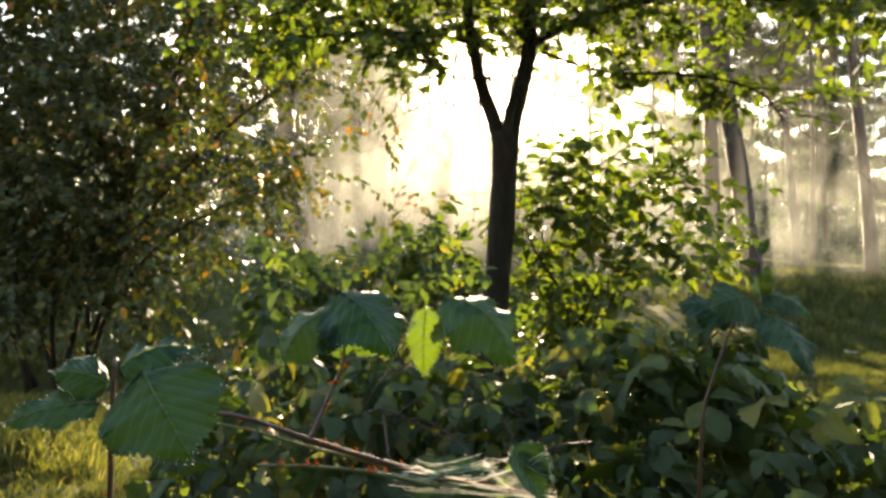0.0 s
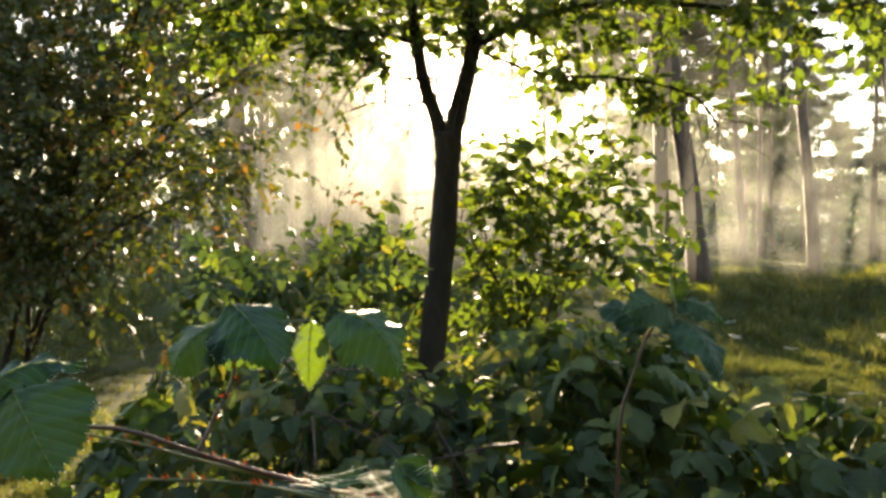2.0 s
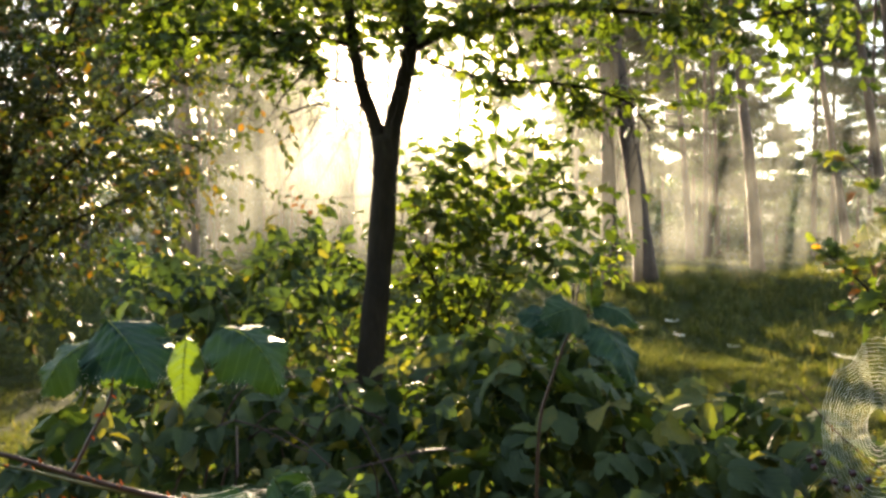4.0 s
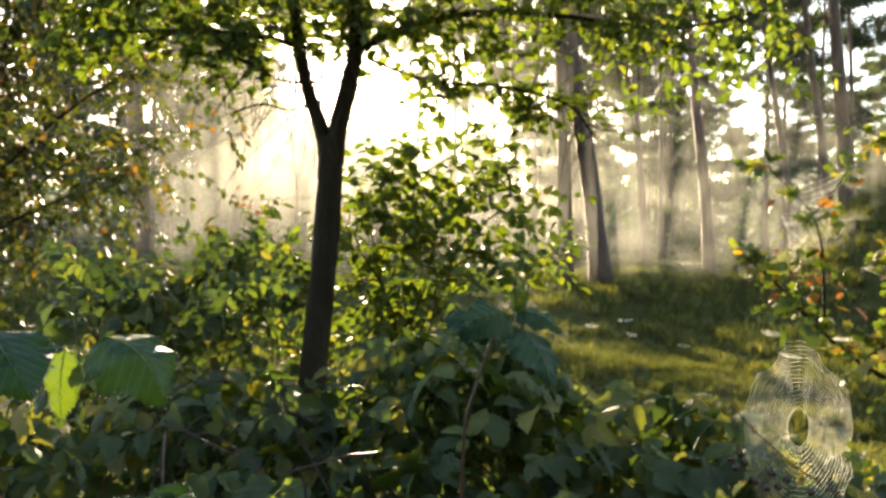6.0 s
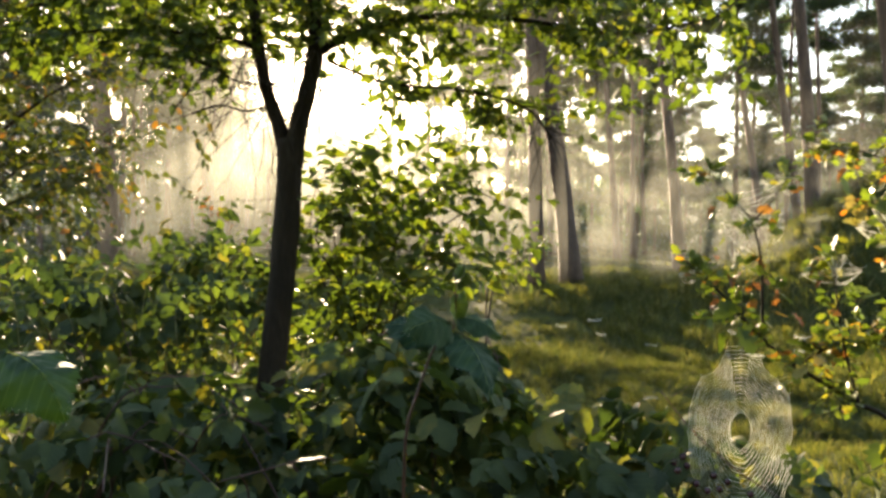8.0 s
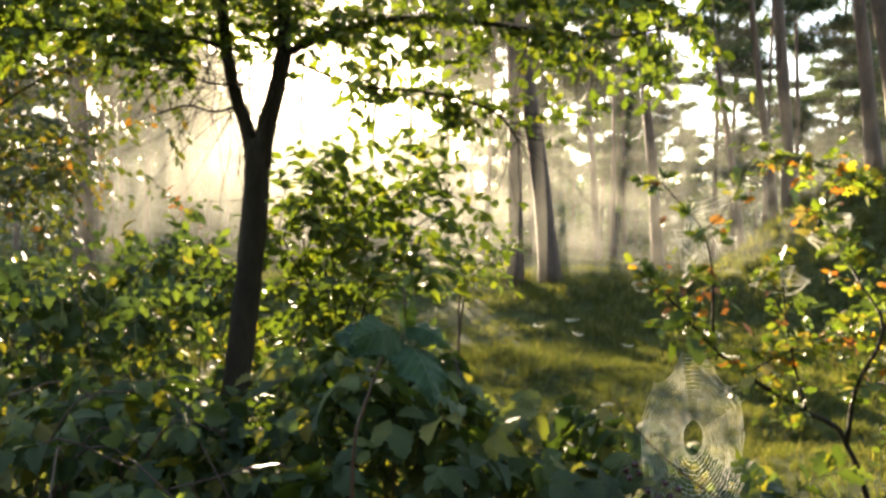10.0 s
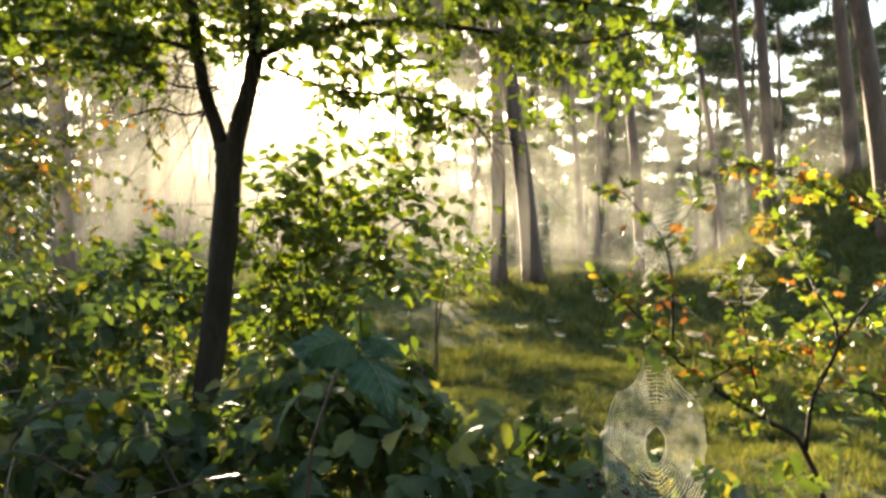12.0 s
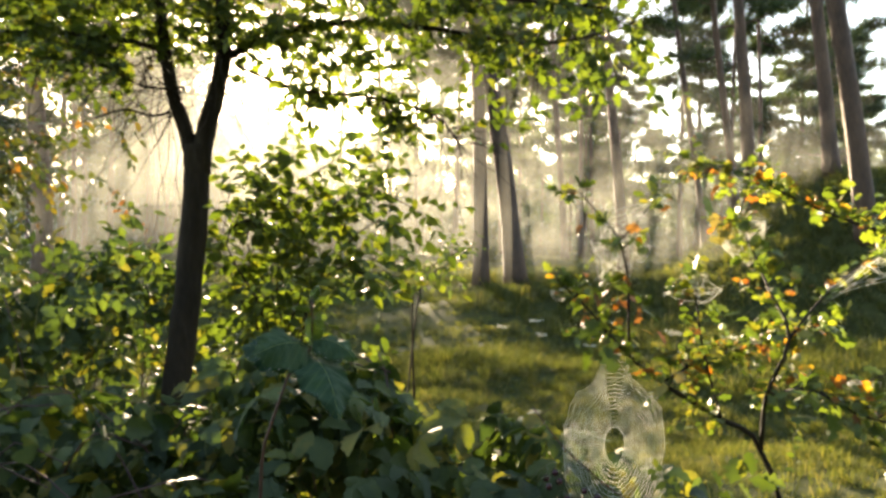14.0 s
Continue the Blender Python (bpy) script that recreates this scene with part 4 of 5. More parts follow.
cane(spray, [(-0.1, 0.602, 0.81), (-0.09, 0.611, 0.835), (-0.077, 0.621, 0.869), (-0.08, 0.621, 0.904)], 0.0018, 0.0009, mat_cane, 8, hrng, "petiole")
cane(spray, [(-0.08, 0.621, 0.902), (-0.054, 0.621, 0.908), (-0.018, 0.621, 0.911)], 0.0008, 0.0006, mat_greencane, 0, hrng, "petiole")
hero_leaf(spray, (-0.085, 0.62, 0.909), (-0.121, 0.6, 0.866), (-0.45, -0.75, 0.5), 0.85, -0.5, 0.0, 0.25, arch=0.2, wave=0.05)
hero_leaf(spray, (-0.079, 0.618, 0.923), (-0.036, 0.585, 0.876), (0.05, -0.72, 0.68), 0.96, -0.55, 0.0, 0.5, arch=0.16, wave=0.06)
# Two added pale leaves stand for the sunlit underside of the folded leaf.
hero_leaf(spray, (-0.081, 0.634, 0.868), (-0.084, 0.648, 0.912), (0.1, 0.95, 0.2), 0.55, 0.3, 0.1, mat=mat_young_and_sunlit)
hero_leaf(spray, (-0.07, 0.628, 0.874), (-0.041, 0.627, 0.883), (0.1, 0.95, 0.2), 0.5, 0.3, 0.1, mat=mat_young_and_sunlit)
# Sunlit leaf of the spray, its backlight put into the paler material.
hero_leaf(spray, (-0.012, 0.574, 0.914), (-0.013, 0.574, 0.862), (0.25, 0.95, 0.2), 0.52, 0.3, 0.0, mat=mat_young_and_sunlit, arch=-0.08)
hero_leaf(spray, (0.004, 0.622, 0.918), (0.052, 0.598, 0.868), (0.42, -0.62, 0.66), 0.86, -0.45, 0.0, -0.35, arch=0.24, wave=0.06)

spray_b = thing("bramble_spray", "upright bramble stem with broad dewy leaves", "bramble", at=(-0.209, 0.503, 0.756))
cane(spray_b, [(-0.209, 0.503, 0.756), (-0.208, 0.502, 0.827), (-0.207, 0.501, 0.856), (-0.205, 0.501, 0.885)], 0.0022, 0.0012, mat_cane, 10, hrng)
hero_leaf(spray_b, (-0.186, 0.496, 0.877), (-0.145, 0.466, 0.83), (0.12, -0.9, 0.45), 1.1, -0.2, 0.0, 0.15, arch=0.1, wave=0.05)
hero_leaf(spray_b, (-0.209, 0.513, 0.876), (-0.157, 0.531, 0.886), (0.05, -0.6, 0.8), 0.62, -0.5, 0.0, 0.3, arch=0.22, wave=0.08)
hero_leaf(spray_b, (-0.214, 0.511, 0.868), (-0.246, 0.501, 0.876), (-0.1, -0.85, 0.55), 0.9, -0.5, 0.0, -0.3, arch=0.25, wave=0.09)
hero_leaf(spray_b, (-0.216, 0.501, 0.857), (-0.268, 0.482, 0.846), (-0.1, -0.7, 0.7), 0.5, -0.2, 0.0, arch=0.1, wave=0.05)
cane(spray_b, [(-0.207, 0.502, 0.834), (-0.196, 0.497, 0.838), (-0.188, 0.496, 0.84)], 0.0014, 0.001, mat_cane, 0, hrng, "petiole")
cane(spray_b, [(-0.207, 0.501, 0.85), (-0.214, 0.501, 0.856), (-0.222, 0.499, 0.857)], 0.001, 0.0008, mat_greencane, 0, hrng, "petiole")

shoot = thing("bramble_shoot", "tall bramble shoot with blue-green leaves and fresh tip", "bramble", at=(0.406, 1.27, 0.443))
cane(shoot, [(0.406, 1.27, 0.443), (0.406, 1.25, 0.583), (0.408, 1.24, 0.704), (0.424, 1.24, 0.762), (0.453, 1.235, 0.846), (0.478, 1.215, 0.872), (0.481, 1.205, 0.922), (0.479, 1.2, 0.962)], 0.0035, 0.0012, mat_cane, 12, hrng)
hero_leaf(shoot, (0.474, 1.205, 0.882), (0.386, 1.16, 0.872), (0.05, -0.72, 0.7), 0.85, -0.4, 0.0, 0.2, arch=0.2, wave=0.05)
hero_leaf(shoot, (0.481, 1.2, 0.868), (0.512, 1.1, 0.785), (0.3, -0.85, 0.45), 0.68, -0.3, 0.0, 0.15, arch=0.14, wave=0.04)
hero_leaf(shoot, (0.486, 1.21, 0.893), (0.549, 1.18, 0.86), (0.3, -0.6, 0.75), 0.72, -0.4, 0.0, -0.2, arch=0.18, wave=0.05)
hero_leaf(shoot, (0.453, 1.24, 0.85), (0.37, 1.27, 0.875), (0.0, -0.6, 0.75), 0.72, -0.35, 0.0, 0.2, arch=0.18, wave=0.05)
hero_leaf(shoot, (0.479, 1.21, 0.89), (0.496, 1.2, 0.938), (0.75, 0.55, 0.2), 0.62, 0.35, 0.1, mat=mat_young_and_sunlit)
hero_leaf(shoot, (0.477, 1.21, 0.935), (0.444, 1.2, 0.95), (0.1, 0.4, 0.9), 0.6, 0.3, 0.2, mat=mat_young_and_sunlit)
hero_leaf(shoot, (0.48, 1.205, 0.93), (0.474, 1.19, 0.884), (-0.7, 0.55, 0.3), 0.55, 0.3, 0.1, mat=mat_young_and_sunlit)
hero_leaf(shoot, (0.479, 1.2, 0.955), (0.492, 1.195, 0.98), (0.4, 0.7, 0.4), 0.55, 0.4, 0.1, mat=mat_young_and_sunlit)

# ---- oak sapling with turning leaves and cobwebs ----
krng = random.Random(14)
sap = thing("oak_sapling", "low oak sapling with green and orange leaves, hung with cobwebs", "sapling", at=(1.374, 1.184, 0.464))
K = sap.location.copy()
sap_lines = [
    ([(1.395, 1.179, 0.412), (1.305, 1.202, 0.679), (1.234, 1.221, 0.731), (1.126, 1.25, 0.798), (1.055, 1.27, 0.86), (1.007, 1.293, 0.922), (0.964, 1.325, 0.971)], 0.006, 0.0015),
    ([(1.069, 1.266, 0.844), (1.061, 1.257, 0.924), (1.058, 1.258, 0.997), (1.047, 1.271, 1.06), (1.03, 1.296, 1.097), (0.987, 1.318, 1.151)], 0.003, 0.001),
    ([(1.047, 1.271, 1.06), (1.087, 1.28, 1.092), (1.138, 1.297, 1.148)], 0.0018, 0.001),
    ([(1.305, 1.202, 0.679), (1.268, 1.139, 0.791), (1.237, 1.043, 0.902), (1.271, 1.137, 0.972), (1.299, 1.232, 1.052), (1.285, 1.257, 1.107)], 0.0045, 0.0015),
    ([(1.268, 1.139, 0.791), (1.235, 0.992, 0.827), (1.266, 0.932, 0.802), (1.349, 0.909, 0.777)], 0.003, 0.0015),
    ([(1.698, 1.122, 1.025), (1.528, 1.221, 1.1), (1.455, 1.292, 1.146), (1.375, 1.366, 1.207), (1.3, 1.438, 1.236)], 0.004, 0.0015),
    ([(1.234, 1.221, 0.731), (1.195, 1.21, 0.833), (1.162, 1.188, 0.918), (1.156, 1.189, 0.989)], 0.0025, 0.001),
    ([(1.237, 1.043, 0.902), (1.331, 1.068, 0.975), (1.453, 1.086, 1.044), (1.511, 1.07, 1.065)], 0.0025, 0.001),
    ([(1.126, 1.25, 0.798), (1.214, 1.257, 0.837), (1.286, 1.237, 0.859), (1.389, 1.208, 0.892)], 0.0025, 0.001),
]
store = [[] for _ in T_OAK]
tw = Geo()
for i, (l, r0, r1) in enumerate(sap_lines):
    fine = [p - K for p in curve_pts(l, 16)]
    g = Geo()
    g.tube(fine, taper(16, r0, r1), 6, 0.08, krng)
    part("stem", g.mesh("stem", mat_bark), sap)
    lean = i in (1, 2)
    for k in range(2 if i else 5, 16):
        for _ in range(1 if lean else (4 if i in (0, 8) else 3 if i == 5 else 2 if i in (3, 4) else 1)):
            if lean and k not in (8, 9, 14, 15) and i == 1 or lean and i == 2 and k < 12:
                continue
            d = (fine[min(15, k + 1)] - fine[k - 1]).normalized()
            leafy_twig(krng, fine[k], d * 0.6 + rand_dir(krng) * 0.8 + Vector((0, 0, 0.2)), krng.uniform(0.02, 0.075), 0.009, 0.024, store, len(T_OAK), tw, 0.001, 0.2)
for p in [(0.987, 1.318, 1.154), (1.03, 1.296, 1.094), (1.138, 1.297, 1.148), (1.08, 1.262, 1.047), (1.032, 1.275, 1.049), (0.964, 1.325, 0.971), (1.058, 1.258, 0.966), (1.024, 1.267, 0.986), (1.085, 1.251, 0.939), (1.156, 1.189, 1.0), (1.128, 1.218, 0.957), (1.285, 1.257, 1.096), (1.296, 1.233, 1.042), (1.284, 1.154, 1.006), (1.32, 1.422, 1.223), (1.353, 1.393, 1.207), (1.397, 1.339, 1.177), (1.429, 1.31, 1.147), (1.485, 1.263, 1.123), (1.514, 1.235, 1.109), (1.566, 1.19, 1.078), (1.284, 1.081, 0.994), (1.322, 1.019, 0.94), (1.453, 1.086, 1.044), (1.314, 1.022, 0.903), (1.282, 0.927, 0.828), (1.245, 0.979, 0.829), (1.214, 1.205, 0.927), (1.253, 1.142, 0.891)]:
    c = Vector(p) - K
    for _ in range(6):
        along = rand_dir(krng) + Vector((0, 0, 0.7))
        store[krng.randrange(len(T_OAK))].append(aim(c + rand_dir(krng) * 0.006, along, rand_dir(krng) + Vector((0, -0.3, 0.3)), krng.uniform(0.022, 0.04)))
part("twig_spray", tw.mesh("twig_spray", mat_bark), sap, kind="stuff")
spread_leaves(sap, T_OAK, store, mat_autumn, mat_autumn_all, lambda p: True)
mat_yellow = leaf_material("yellow_oak_leaf", [(0, (0.14, 0.14, 0.045)), (0.6, (0.22, 0.19, 0.06)), (1, (0.25, 0.15, 0.05))], through_tint=(1.4, 1.4, 0.7), share=0.28, single=True)
for mat_, label_, size_, spots_ in (
    (mat_rust, "curled orange-brown oak leaf", 0.03, [(0.999, 1.27, 0.967), (1.03, 1.27, 0.97), (1.04, 1.27, 0.951), (1.084, 1.27, 0.944), (0.975, 1.27, 1.086), (1.067, 1.27, 0.991), (1.092, 1.27, 1.081), (1.151, 1.2, 0.903), (1.104, 1.2, 0.874), (1.04, 1.2, 0.911), (1.285, 1.2, 0.791), (1.314, 1.2, 0.86)]),
    (mat_yellow, "yellowed oak leaf", 0.036, [(1.221, 1.24, 1.083), (1.245, 1.24, 1.094), (1.269, 1.24, 1.068), (1.234, 1.24, 1.057), (1.21, 1.24, 1.062), (1.263, 1.24, 1.1), (1.303, 1.2, 0.77), (1.08, 1.2, 0.787), (1.14, 1.2, 0.825)]),
    (mat_shrub_one, "broad fresh green oak leaf", 0.055, [(1.296, 1.22, 1.094), (1.195, 1.22, 1.144), (0.954, 1.22, 0.864), (0.991, 1.22, 0.875), (0.985, 1.22, 0.915), (1.328, 1.22, 0.985), (1.365, 1.22, 0.943), (1.326, 1.1, 0.73), (1.365, 1.1, 0.806), (1.343, 1.1, 0.768)]),
):
    meshes_ = [template_mesh("leaf", t, mat_) for t in T_OAK]
    for i, p in enumerate(spots_):
        part("leaf", meshes_[i % len(meshes_)], sap, label_, m=aim(Vector(p) - K, rand_dir(krng, 0.7) + Vector((0, 0, 0.15)), Vector((0, -0.7, 0.5)) + rand_dir(krng) * 0.5, size_ * krng.uniform(0.8, 1.15)))

# ---- orb web ----
web = thing("orb_web", "dewy oval orb web hanging below the oak sapling", "spider web", at=(1.107, 1.395, 0.651))
rx_, rz_ = 0.103, 0.168
u_ax, v_ax = Vector((0.97, -0.22, 0)), Vector((0.02, 0.05, 1))


def web_pt(a, r):
    return u_ax * (math.cos(a) * r * rx_) + v_ax * (math.sin(a) * r * rz_ * (1.0 if math.sin(a) > 0 else 1.15))


def thread(pts, w=0.00028):
    g = Geo()
    g.tube(pts, [w] * len(pts), 3)
    return g


NR = 28
spoke = [2 * math.pi * i / NR + krng.uniform(-0.04, 0.04) for i in range(NR)]
reach = []
for a in spoke:
    up = math.sin(a)
    reach.append((1.0 - 0.16 * math.exp(-((abs(math.cos(a)) - 0.55) / 0.2) ** 2) * (up > 0) + 0.06 * (up < -0.3)) * krng.uniform(0.97, 1.03))
for a, r in zip(spoke, reach):
    part("radial_thread", thread([web_pt(a, 0.2), web_pt(a, r * 1.06)], 0.00016).mesh("radial_thread", mat_silk), web)
for turn in range(17):
    q = 0.23 + 0.77 * turn / 16
    pts = []
    for i in range(NR + 1):
        k, k2 = i % NR, (i + 1) % NR
        pts.append(web_pt(spoke[k], q * reach[k] * krng.uniform(0.982, 1.018)))
        if i < NR:
            pts.append((web_pt(spoke[k], q * reach[k]) + web_pt(spoke[k2], q * reach[k2])) * 0.5 * (1 - 0.012 * q))
    part("spiral_thread", thread(pts, 0.00055).mesh("spiral_thread", mat_silk), web)
for q in (0.2, 0.215):
    part("hub_thread", thread([web_pt(spoke[i % NR], q) for i in range(NR + 1)], 0.0003).mesh("hub_thread", mat_silk), web)


# ---- cobwebs ----
def cobweb(name, label, anchors, n, rng, w=0.00022, sag=0.01):
    """A tangle of fine threads between twig ends."""
    th = thing(name, label, "cobweb", at=anchors[0])
    o = th.location.copy()
    A = [Vector(p) for p in anchors]
    for i in range(n):
        a, b = rng.sample(A, 2)
        jit = 0.14 * (b - a).length
        p, q = a + rand_dir(rng) * jit * rng.random(), b + rand_dir(rng) * jit * rng.random()
        mid = p.lerp(q, rng.uniform(0.3, 0.7)) + Vector((0, 0, -sag * rng.random()))
        part("silk_thread", thread(curve_pts([p - o, mid - o, q - o], 6), w).mesh("silk_thread", mat_silk), th)
    return th


crng = random.Random(61)
cobweb("cobweb", "dense cobweb cone below a sapling fork", [(1.047, 1.271, 1.06), (1.017, 1.279, 0.986), (1.058, 1.258, 0.997), (1.092, 1.279, 1.071), (1.026, 1.287, 1.091), (1.001, 1.283, 1.043)], 70, crng)
cobweb("cobweb", "fine cobweb spanning sapling shoots", [(1.03, 1.296, 1.097), (1.138, 1.297, 1.148), (1.077, 1.273, 1.092), (1.05, 1.29, 1.08), (1.11, 1.29, 1.11)], 12, crng)
cobweb("cobweb", "white cobweb wrapped round yellow leaves", [(1.285, 1.257, 1.107), (1.337, 1.242, 1.096), (1.315, 1.228, 1.042), (1.265, 1.263, 1.052), (1.294, 1.234, 1.02)], 80, crng)
cobweb("cobweb", "grey cobweb over the top twigs of the sapling", [(1.288, 1.442, 1.236), (1.359, 1.402, 1.222), (1.336, 1.408, 1.198), (1.381, 1.354, 1.171)], 50, crng)
cobweb("cobweb", "long ragged cobweb strung between oak twigs", [(1.44, 1.038, 1.063), (1.396, 1.05, 1.024), (1.309, 1.043, 0.976), (1.425, 1.032, 1.005), (1.478, 1.038, 1.054)], 42, crng, 0.00016)
cobweb("cobweb", "small cobweb on a sapling tip", [(0.964, 1.325, 0.971), (0.938, 1.332, 0.962), (0.979, 1.321, 0.984), (0.959, 1.327, 0.946)], 36, crng)
for tip_ in ((0.987, 1.318, 1.151), (1.138, 1.297, 1.145), (1.02, 1.285, 1.055), (1.156, 1.189, 1.0), (1.09, 1.27, 1.05)):
    q_ = Vector(tip_)
    cobweb("cobweb", "small dewy cobweb on an oak shoot", [q_ + Vector(d) for d in ((0, 0, 0.012), (-0.022, 0.003, 0.004), (0.02, -0.003, 0.0), (0.004, 0, -0.03), (-0.008, 0.004, -0.014))], 22, crng, 0.00018)
cobweb("cobweb", "thin cobweb between upright oak shoots", [(1.119, 1.231, 0.967), (1.156, 1.189, 0.979), (1.162, 1.188, 0.949), (1.201, 1.177, 0.975), (1.151, 1.19, 1.01)], 36, crng)
cobweb("cobweb", "dewy silk stretched along a bramble cane", [(-0.018, 0.592, 0.796), (0.032, 0.582, 0.8), (0.02, 0.582, 0.786), (0.048, 0.572, 0.785), (0.083, 0.572, 0.777), (-0.035, 0.592, 0.786), (0.073, 0.571, 0.81)], 46, crng, 0.0001, 0.004)

# ---- withered leaves in the silk on the cane ----
for b_, t_, u_, w_ in (((0.05, 0.571, 0.814), (0.077, 0.562, 0.776), (0.5, -0.8, 0.4), 0.8), ((0.037, 0.582, 0.793), (-0.02, 0.592, 0.793), (0, -0.2, 1), 0.35), ((0.049, 0.576, 0.808), (0.086, 0.577, 0.792), (0.1, -0.6, 0.8), 0.5)):
    wl = thing("withered_leaf", "curled grey-green bramble leaf caught in silk on a cane", "leaf", at=b_)
    hero_leaf(wl, b_, t_, u_, w_, 0.5, 0.2, 0.4)

# ---- sheet webs on the grass ----
T = Geo()
for i in range(44):
    a, b2 = crng.uniform(0, 6.28), crng.uniform(0, 6.28)
    T.tube([Vector((math.cos(a), math.sin(a), 0.25)), Vector((0.5 * (math.cos(a) + math.cos(b2)), 0.5 * (math.sin(a) + math.sin(b2)), 0.05)), Vector((math.cos(b2), math.sin(b2), 0.25))], [0.003] * 3, 3)
sheet_mesh = T.mesh("silk_sheet", mat_silk)
for p, r in (((4.551, 8.801, -0.095), 0.09), ((4.463, 10.346, 0.161), 0.13), ((3.827, 9.962, 0.083), 0.09), ((5.829, 9.055, 0.478), 0.12), ((4.285, 9.75, 0.219), 0.12), ((5.335, 7.902, 0.581), 0.12), ((6.506, 8.615, 0.789), 0.14), ((5.728, 5.72, 0.451), 0.14), ((6.024, 7.997, 0.406), 0.1)):
    th = thing("sheet_web", "small white dewy sheet web on the grass", "spider web", "sheet webs", at=(p[0], p[1], ground_z(p[0], p[1]) + 0.16))
    part("silk_sheet", sheet_mesh, th, kind="stuff", m=pose(0, 0, 0, crng.uniform(-4, 14), crng.uniform(-8, 8), crng.uniform(0, 360)) @ Matrix.Diagonal((r, r * crng.uniform(0.5, 1), r * 1.5, 1)))

# ---- blackberries ----
def ball(g, c, r, n=6, rings=4):
    st = len(g.v)
    for i in range(1, rings):
        for k in range(n):
            a, h = 2 * math.pi * k / n, math.pi * i / rings
            g.v.append(c + Vector((math.sin(h) * math.cos(a), math.sin(h) * math.sin(a), math.cos(h))) * r)
    top = len(g.v)
    g.v += [c + Vector((0, 0, r)), c - Vector((0, 0, r))]
    last = st + (rings - 2) * n
    for k in range(n):
        k2 = (k + 1) % n
        for i in range(rings - 2):
            g.f.append((st + i * n + k, st + (i + 1) * n + k, st + (i + 1) * n + k2, st + i * n + k2))
        g.f += [(top, st + k, st + k2), (top + 1, last + k2, last + k)]


g = Geo()
knobs = [Vector((math.sin(h) * math.cos(2.4 * i), math.sin(h) * math.sin(2.4 * i), math.cos(h))) for i in range(22) for h in [math.acos(1 - 2 * (i + 0.5) / 22)]]
ball(g, Vector((0, 0, 0)), 1.0, 16, 12)
g.v = [Vector(p) * (0.0058 + 0.0022 * max(0.0, 1 - 9 * min((Vector(p) - q).length_squared for q in knobs))) for p in g.v]
berry_mesh = g.mesh("fruit", mat_berry)
for p in [(0.966, 1.364, 0.61), (0.949, 1.367, 0.599), (0.974, 1.362, 0.593), (0.946, 1.347, 0.589), (1.014, 1.335, 0.58), (1.035, 1.321, 0.571), (1.02, 1.324, 0.557), (0.998, 1.328, 0.554), (1.066, 1.295, 0.554), (0.982, 1.341, 0.564)]:
    th = thing("blackberry", "ripening blackberry on the bramble edge", "berry", "blackberries", at=p)
    part("fruit", berry_mesh, th)
    gg = Geo()
    gg.tube([Vector((0, 0, 0.006)), Vector((0.004, 0.004, 0.02)), Vector((-0.01, 0.02, 0.01)), Vector((-0.03, 0.05, -0.04))], taper(4, 0.0008, 0.0012), 4)
    part("stalk", gg.mesh("stalk", mat_greencane), th)

# ---- dead twig by the orb web, stalks, sprigs ----
tw_th = thing("dead_twig", "bare dark bramble twig crossing below the orb web", "twig", at=(1.136, 1.266, 0.529))
cane(tw_th, [(0.916, 1.359, 0.739), (0.972, 1.338, 0.665), (1.051, 1.313, 0.593), (1.136, 1.266, 0.529), (1.187, 1.256, 0.426)], 0.0012, 0.0022, mat_cane, 8, hrng)
cane(tw_th, [(0.93, 1.356, 0.726), (0.951, 1.352, 0.737), (0.966, 1.349, 0.748)], 0.0008, 0.0006, mat_cane, 0, hrng, "twig")


def sprig(label, pts, size, tpls, mat, rng, r=0.0016, spacing=0.025, category="plant", near=0, woodm=None):
    th = thing("sprig", label, category, at=pts[0])
    o = th.location.copy()
    fine = [p - o for p in curve_pts(pts, 14)]
    g = Geo()
    g.tube(fine, taper(14, r, r * 0.4), 5)
    part("stem", g.mesh("stem", woodm or mat_greencane), th)
    meshes = [template_mesh("leaf", t, mat) for t in tpls]
    side = 1
    for k in range(4, 14):
        side = -side
        d = (fine[min(13, k + 1)] - fine[k - 1]).normalized()
        lat = d.cross(Vector((0, -1, 0.3))).normalized() * side
        part("leaf", meshes[rng.randrange(len(meshes))], th, m=aim(fine[k], d * 0.5 + lat + rand_dir(rng) * 0.4, Vector((0, -0.4, 0.8)) + rand_dir(rng) * 0.5, size * rng.uniform(0.6, 1.1)))
    return th


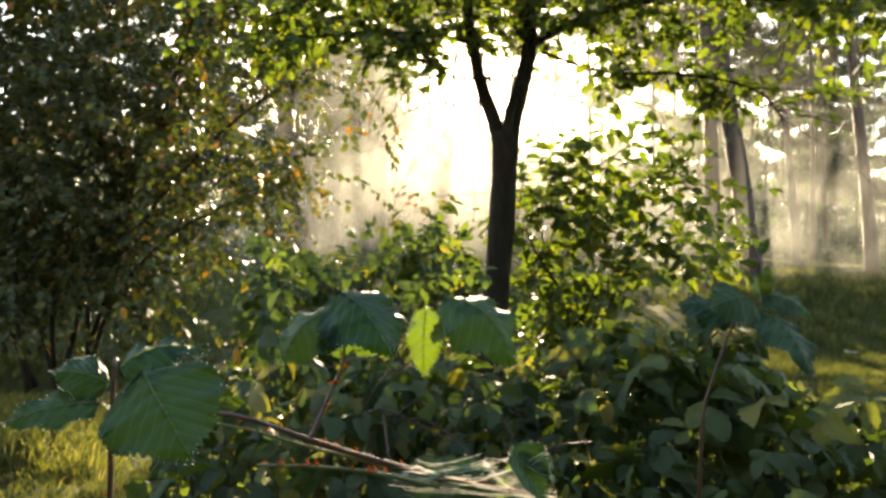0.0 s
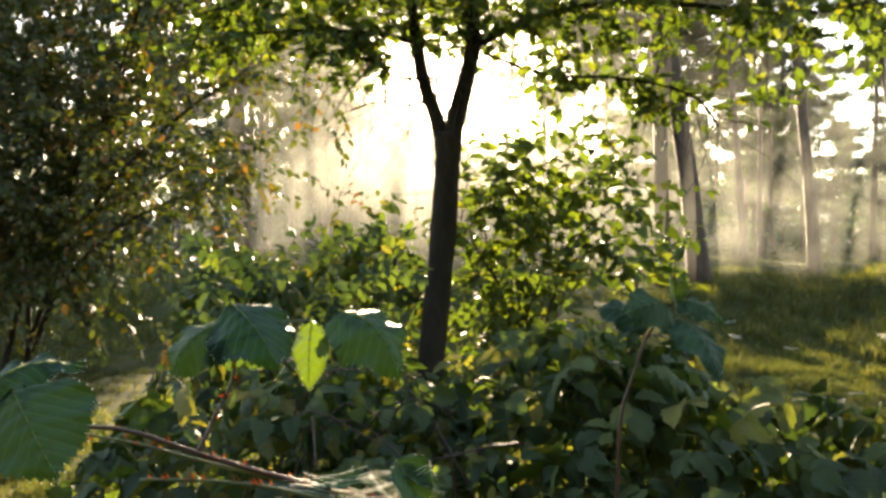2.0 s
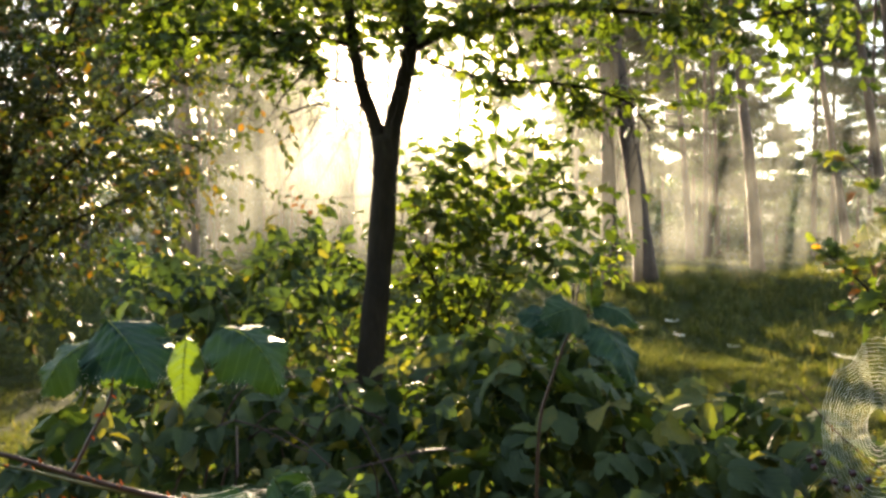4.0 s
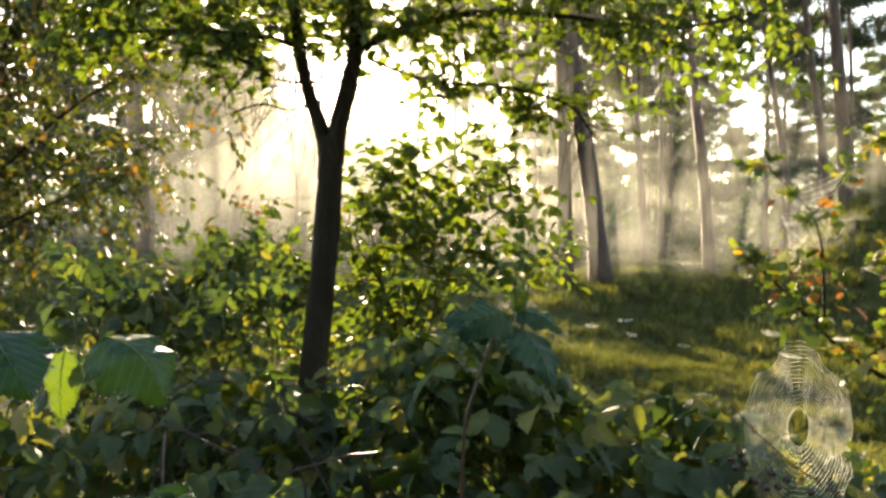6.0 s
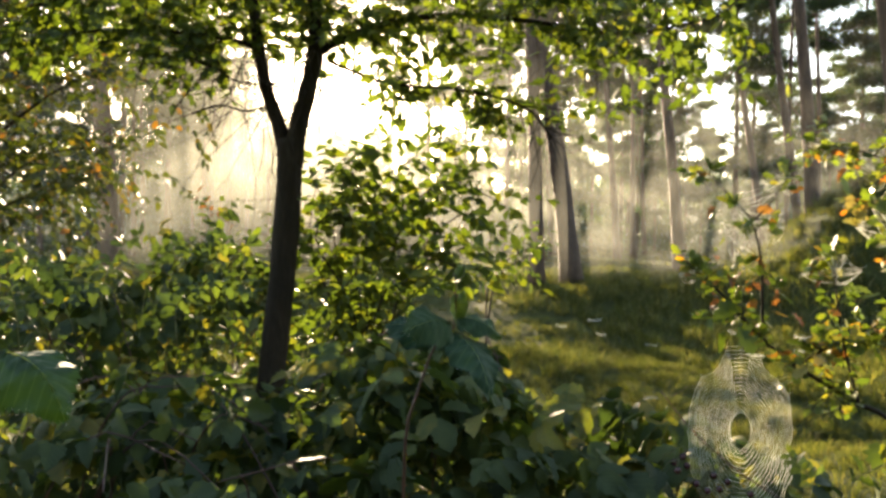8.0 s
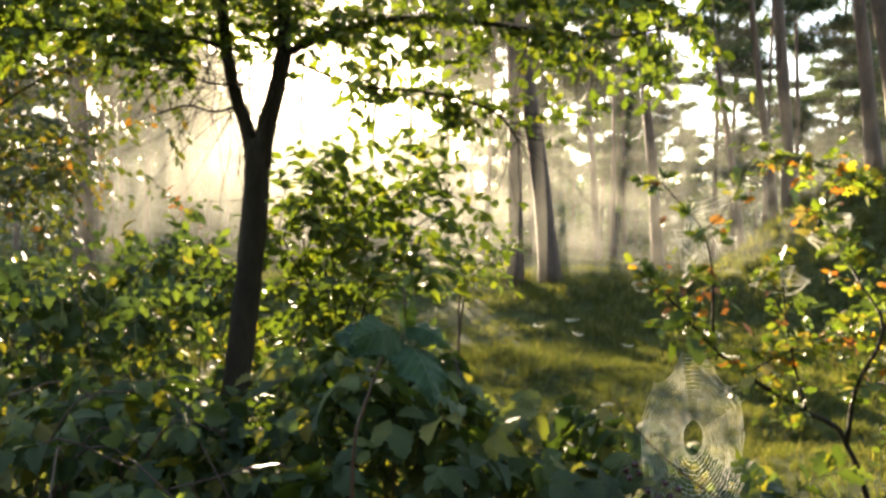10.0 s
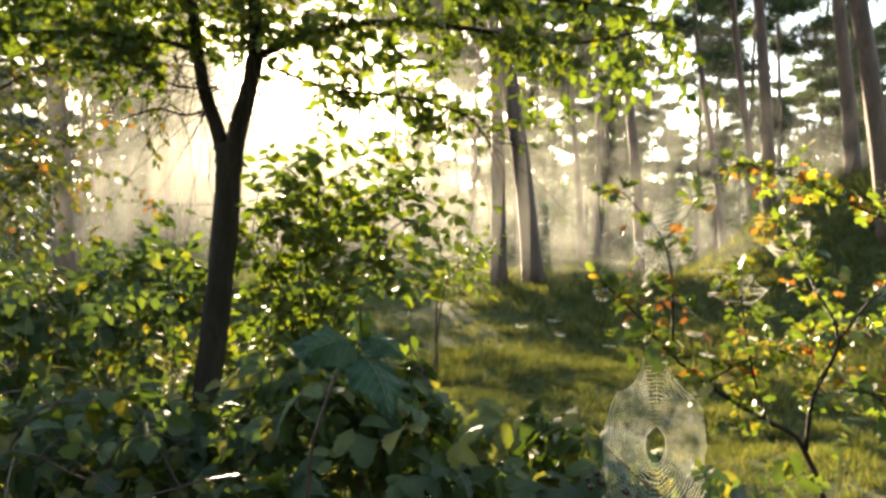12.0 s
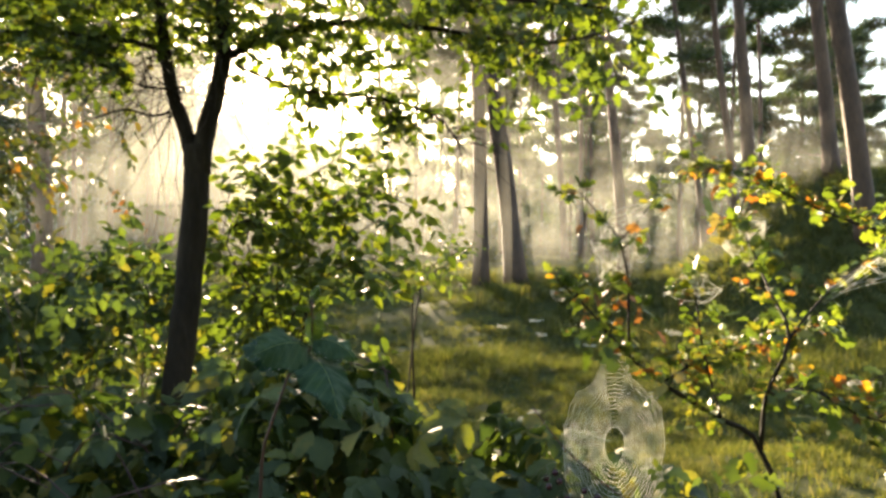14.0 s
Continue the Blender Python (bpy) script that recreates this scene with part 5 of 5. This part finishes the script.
pr = random.Random(71)
sprig("rusty dead leaves on a bare twig near the oak trunk", [(0.122, 3.654, 1.063), (-0.037, 3.787, 1.117), (-0.132, 3.857, 1.172), (-0.204, 3.921, 1.269)], 0.05, T_OVATE, mat_rust, pr, woodm=mat_bark)
sprig("bramble tip with one yellowed leaf in sunlight", [(-0.328, 1.762, 0.727), (-0.324, 1.711, 0.855), (-0.324, 1.67, 0.929), (-0.327, 1.64, 0.987)], 0.03, T_OVATE, mat_autumn, pr)
sprig("thin green weed stalk beside the orb web", [(1.378, 1.214, 0.554), (1.388, 1.211, 0.635), (1.382, 1.212, 0.688), (1.394, 1.208, 0.715)], 0.022, T_OVATE, mat_shrub_one, pr)
sprig("leafy green weed below the orb web", [(1.166, 1.272, 0.525), (1.176, 1.269, 0.578), (1.15, 1.276, 0.61), (1.134, 1.281, 0.632)], 0.03, T_OVATE, mat_shrub_one, pr)
sprig("young green oak shoot low in the grass", [(1.17, 1.167, 0.559), (1.179, 1.164, 0.61), (1.217, 1.154, 0.635), (1.256, 1.143, 0.651)], 0.05, T_OAK, mat_shrub_one, pr)
sprig("drooping green oak twig at the clearing edge", [(1.424, 0.94, 0.874), (1.355, 0.959, 0.855), (1.304, 0.973, 0.828), (1.252, 0.988, 0.783)], 0.045, T_OAK, mat_shrub_one, pr, woodm=mat_bark)
sprig("bare horizontal twig with few leaves beside the oak", [(0.185, 3.029, 1.191), (0.044, 3.159, 1.19), (-0.096, 3.289, 1.191), (-0.221, 3.415, 1.22)], 0.035, T_OVATE, mat_shrub_one, pr, woodm=mat_bark)
for l in ([(-0.383, 2.431, 0.737), (-0.435, 2.389, 0.904), (-0.499, 2.35, 0.952), (-0.576, 2.365, 0.983)], [(-0.341, 2.524, 0.727), (-0.325, 2.52, 0.899), (-0.259, 2.506, 1.019), (-0.141, 2.483, 1.051)], [(-0.24, 2.607, 0.717), (-0.207, 2.599, 0.932), (-0.119, 2.581, 1.004), (0.007, 2.505, 1.022)],
          [(0.034, 2.654, 0.782), (-0.008, 2.712, 0.967), (-0.05, 2.771, 1.063), (0.022, 2.807, 1.144)], [(-0.392, 2.127, 0.77), (-0.435, 2.135, 0.856), (-0.351, 2.118, 0.914), (-0.242, 2.045, 0.909)], [(-0.067, 2.165, 0.731), (-0.068, 2.164, 0.852), (0.02, 2.146, 0.912), (0.11, 2.078, 0.9)]):
    sprig("arching bramble tip catching the low sun", l, 0.05, T_BRAMBLE, mat_bramble_one, pr)
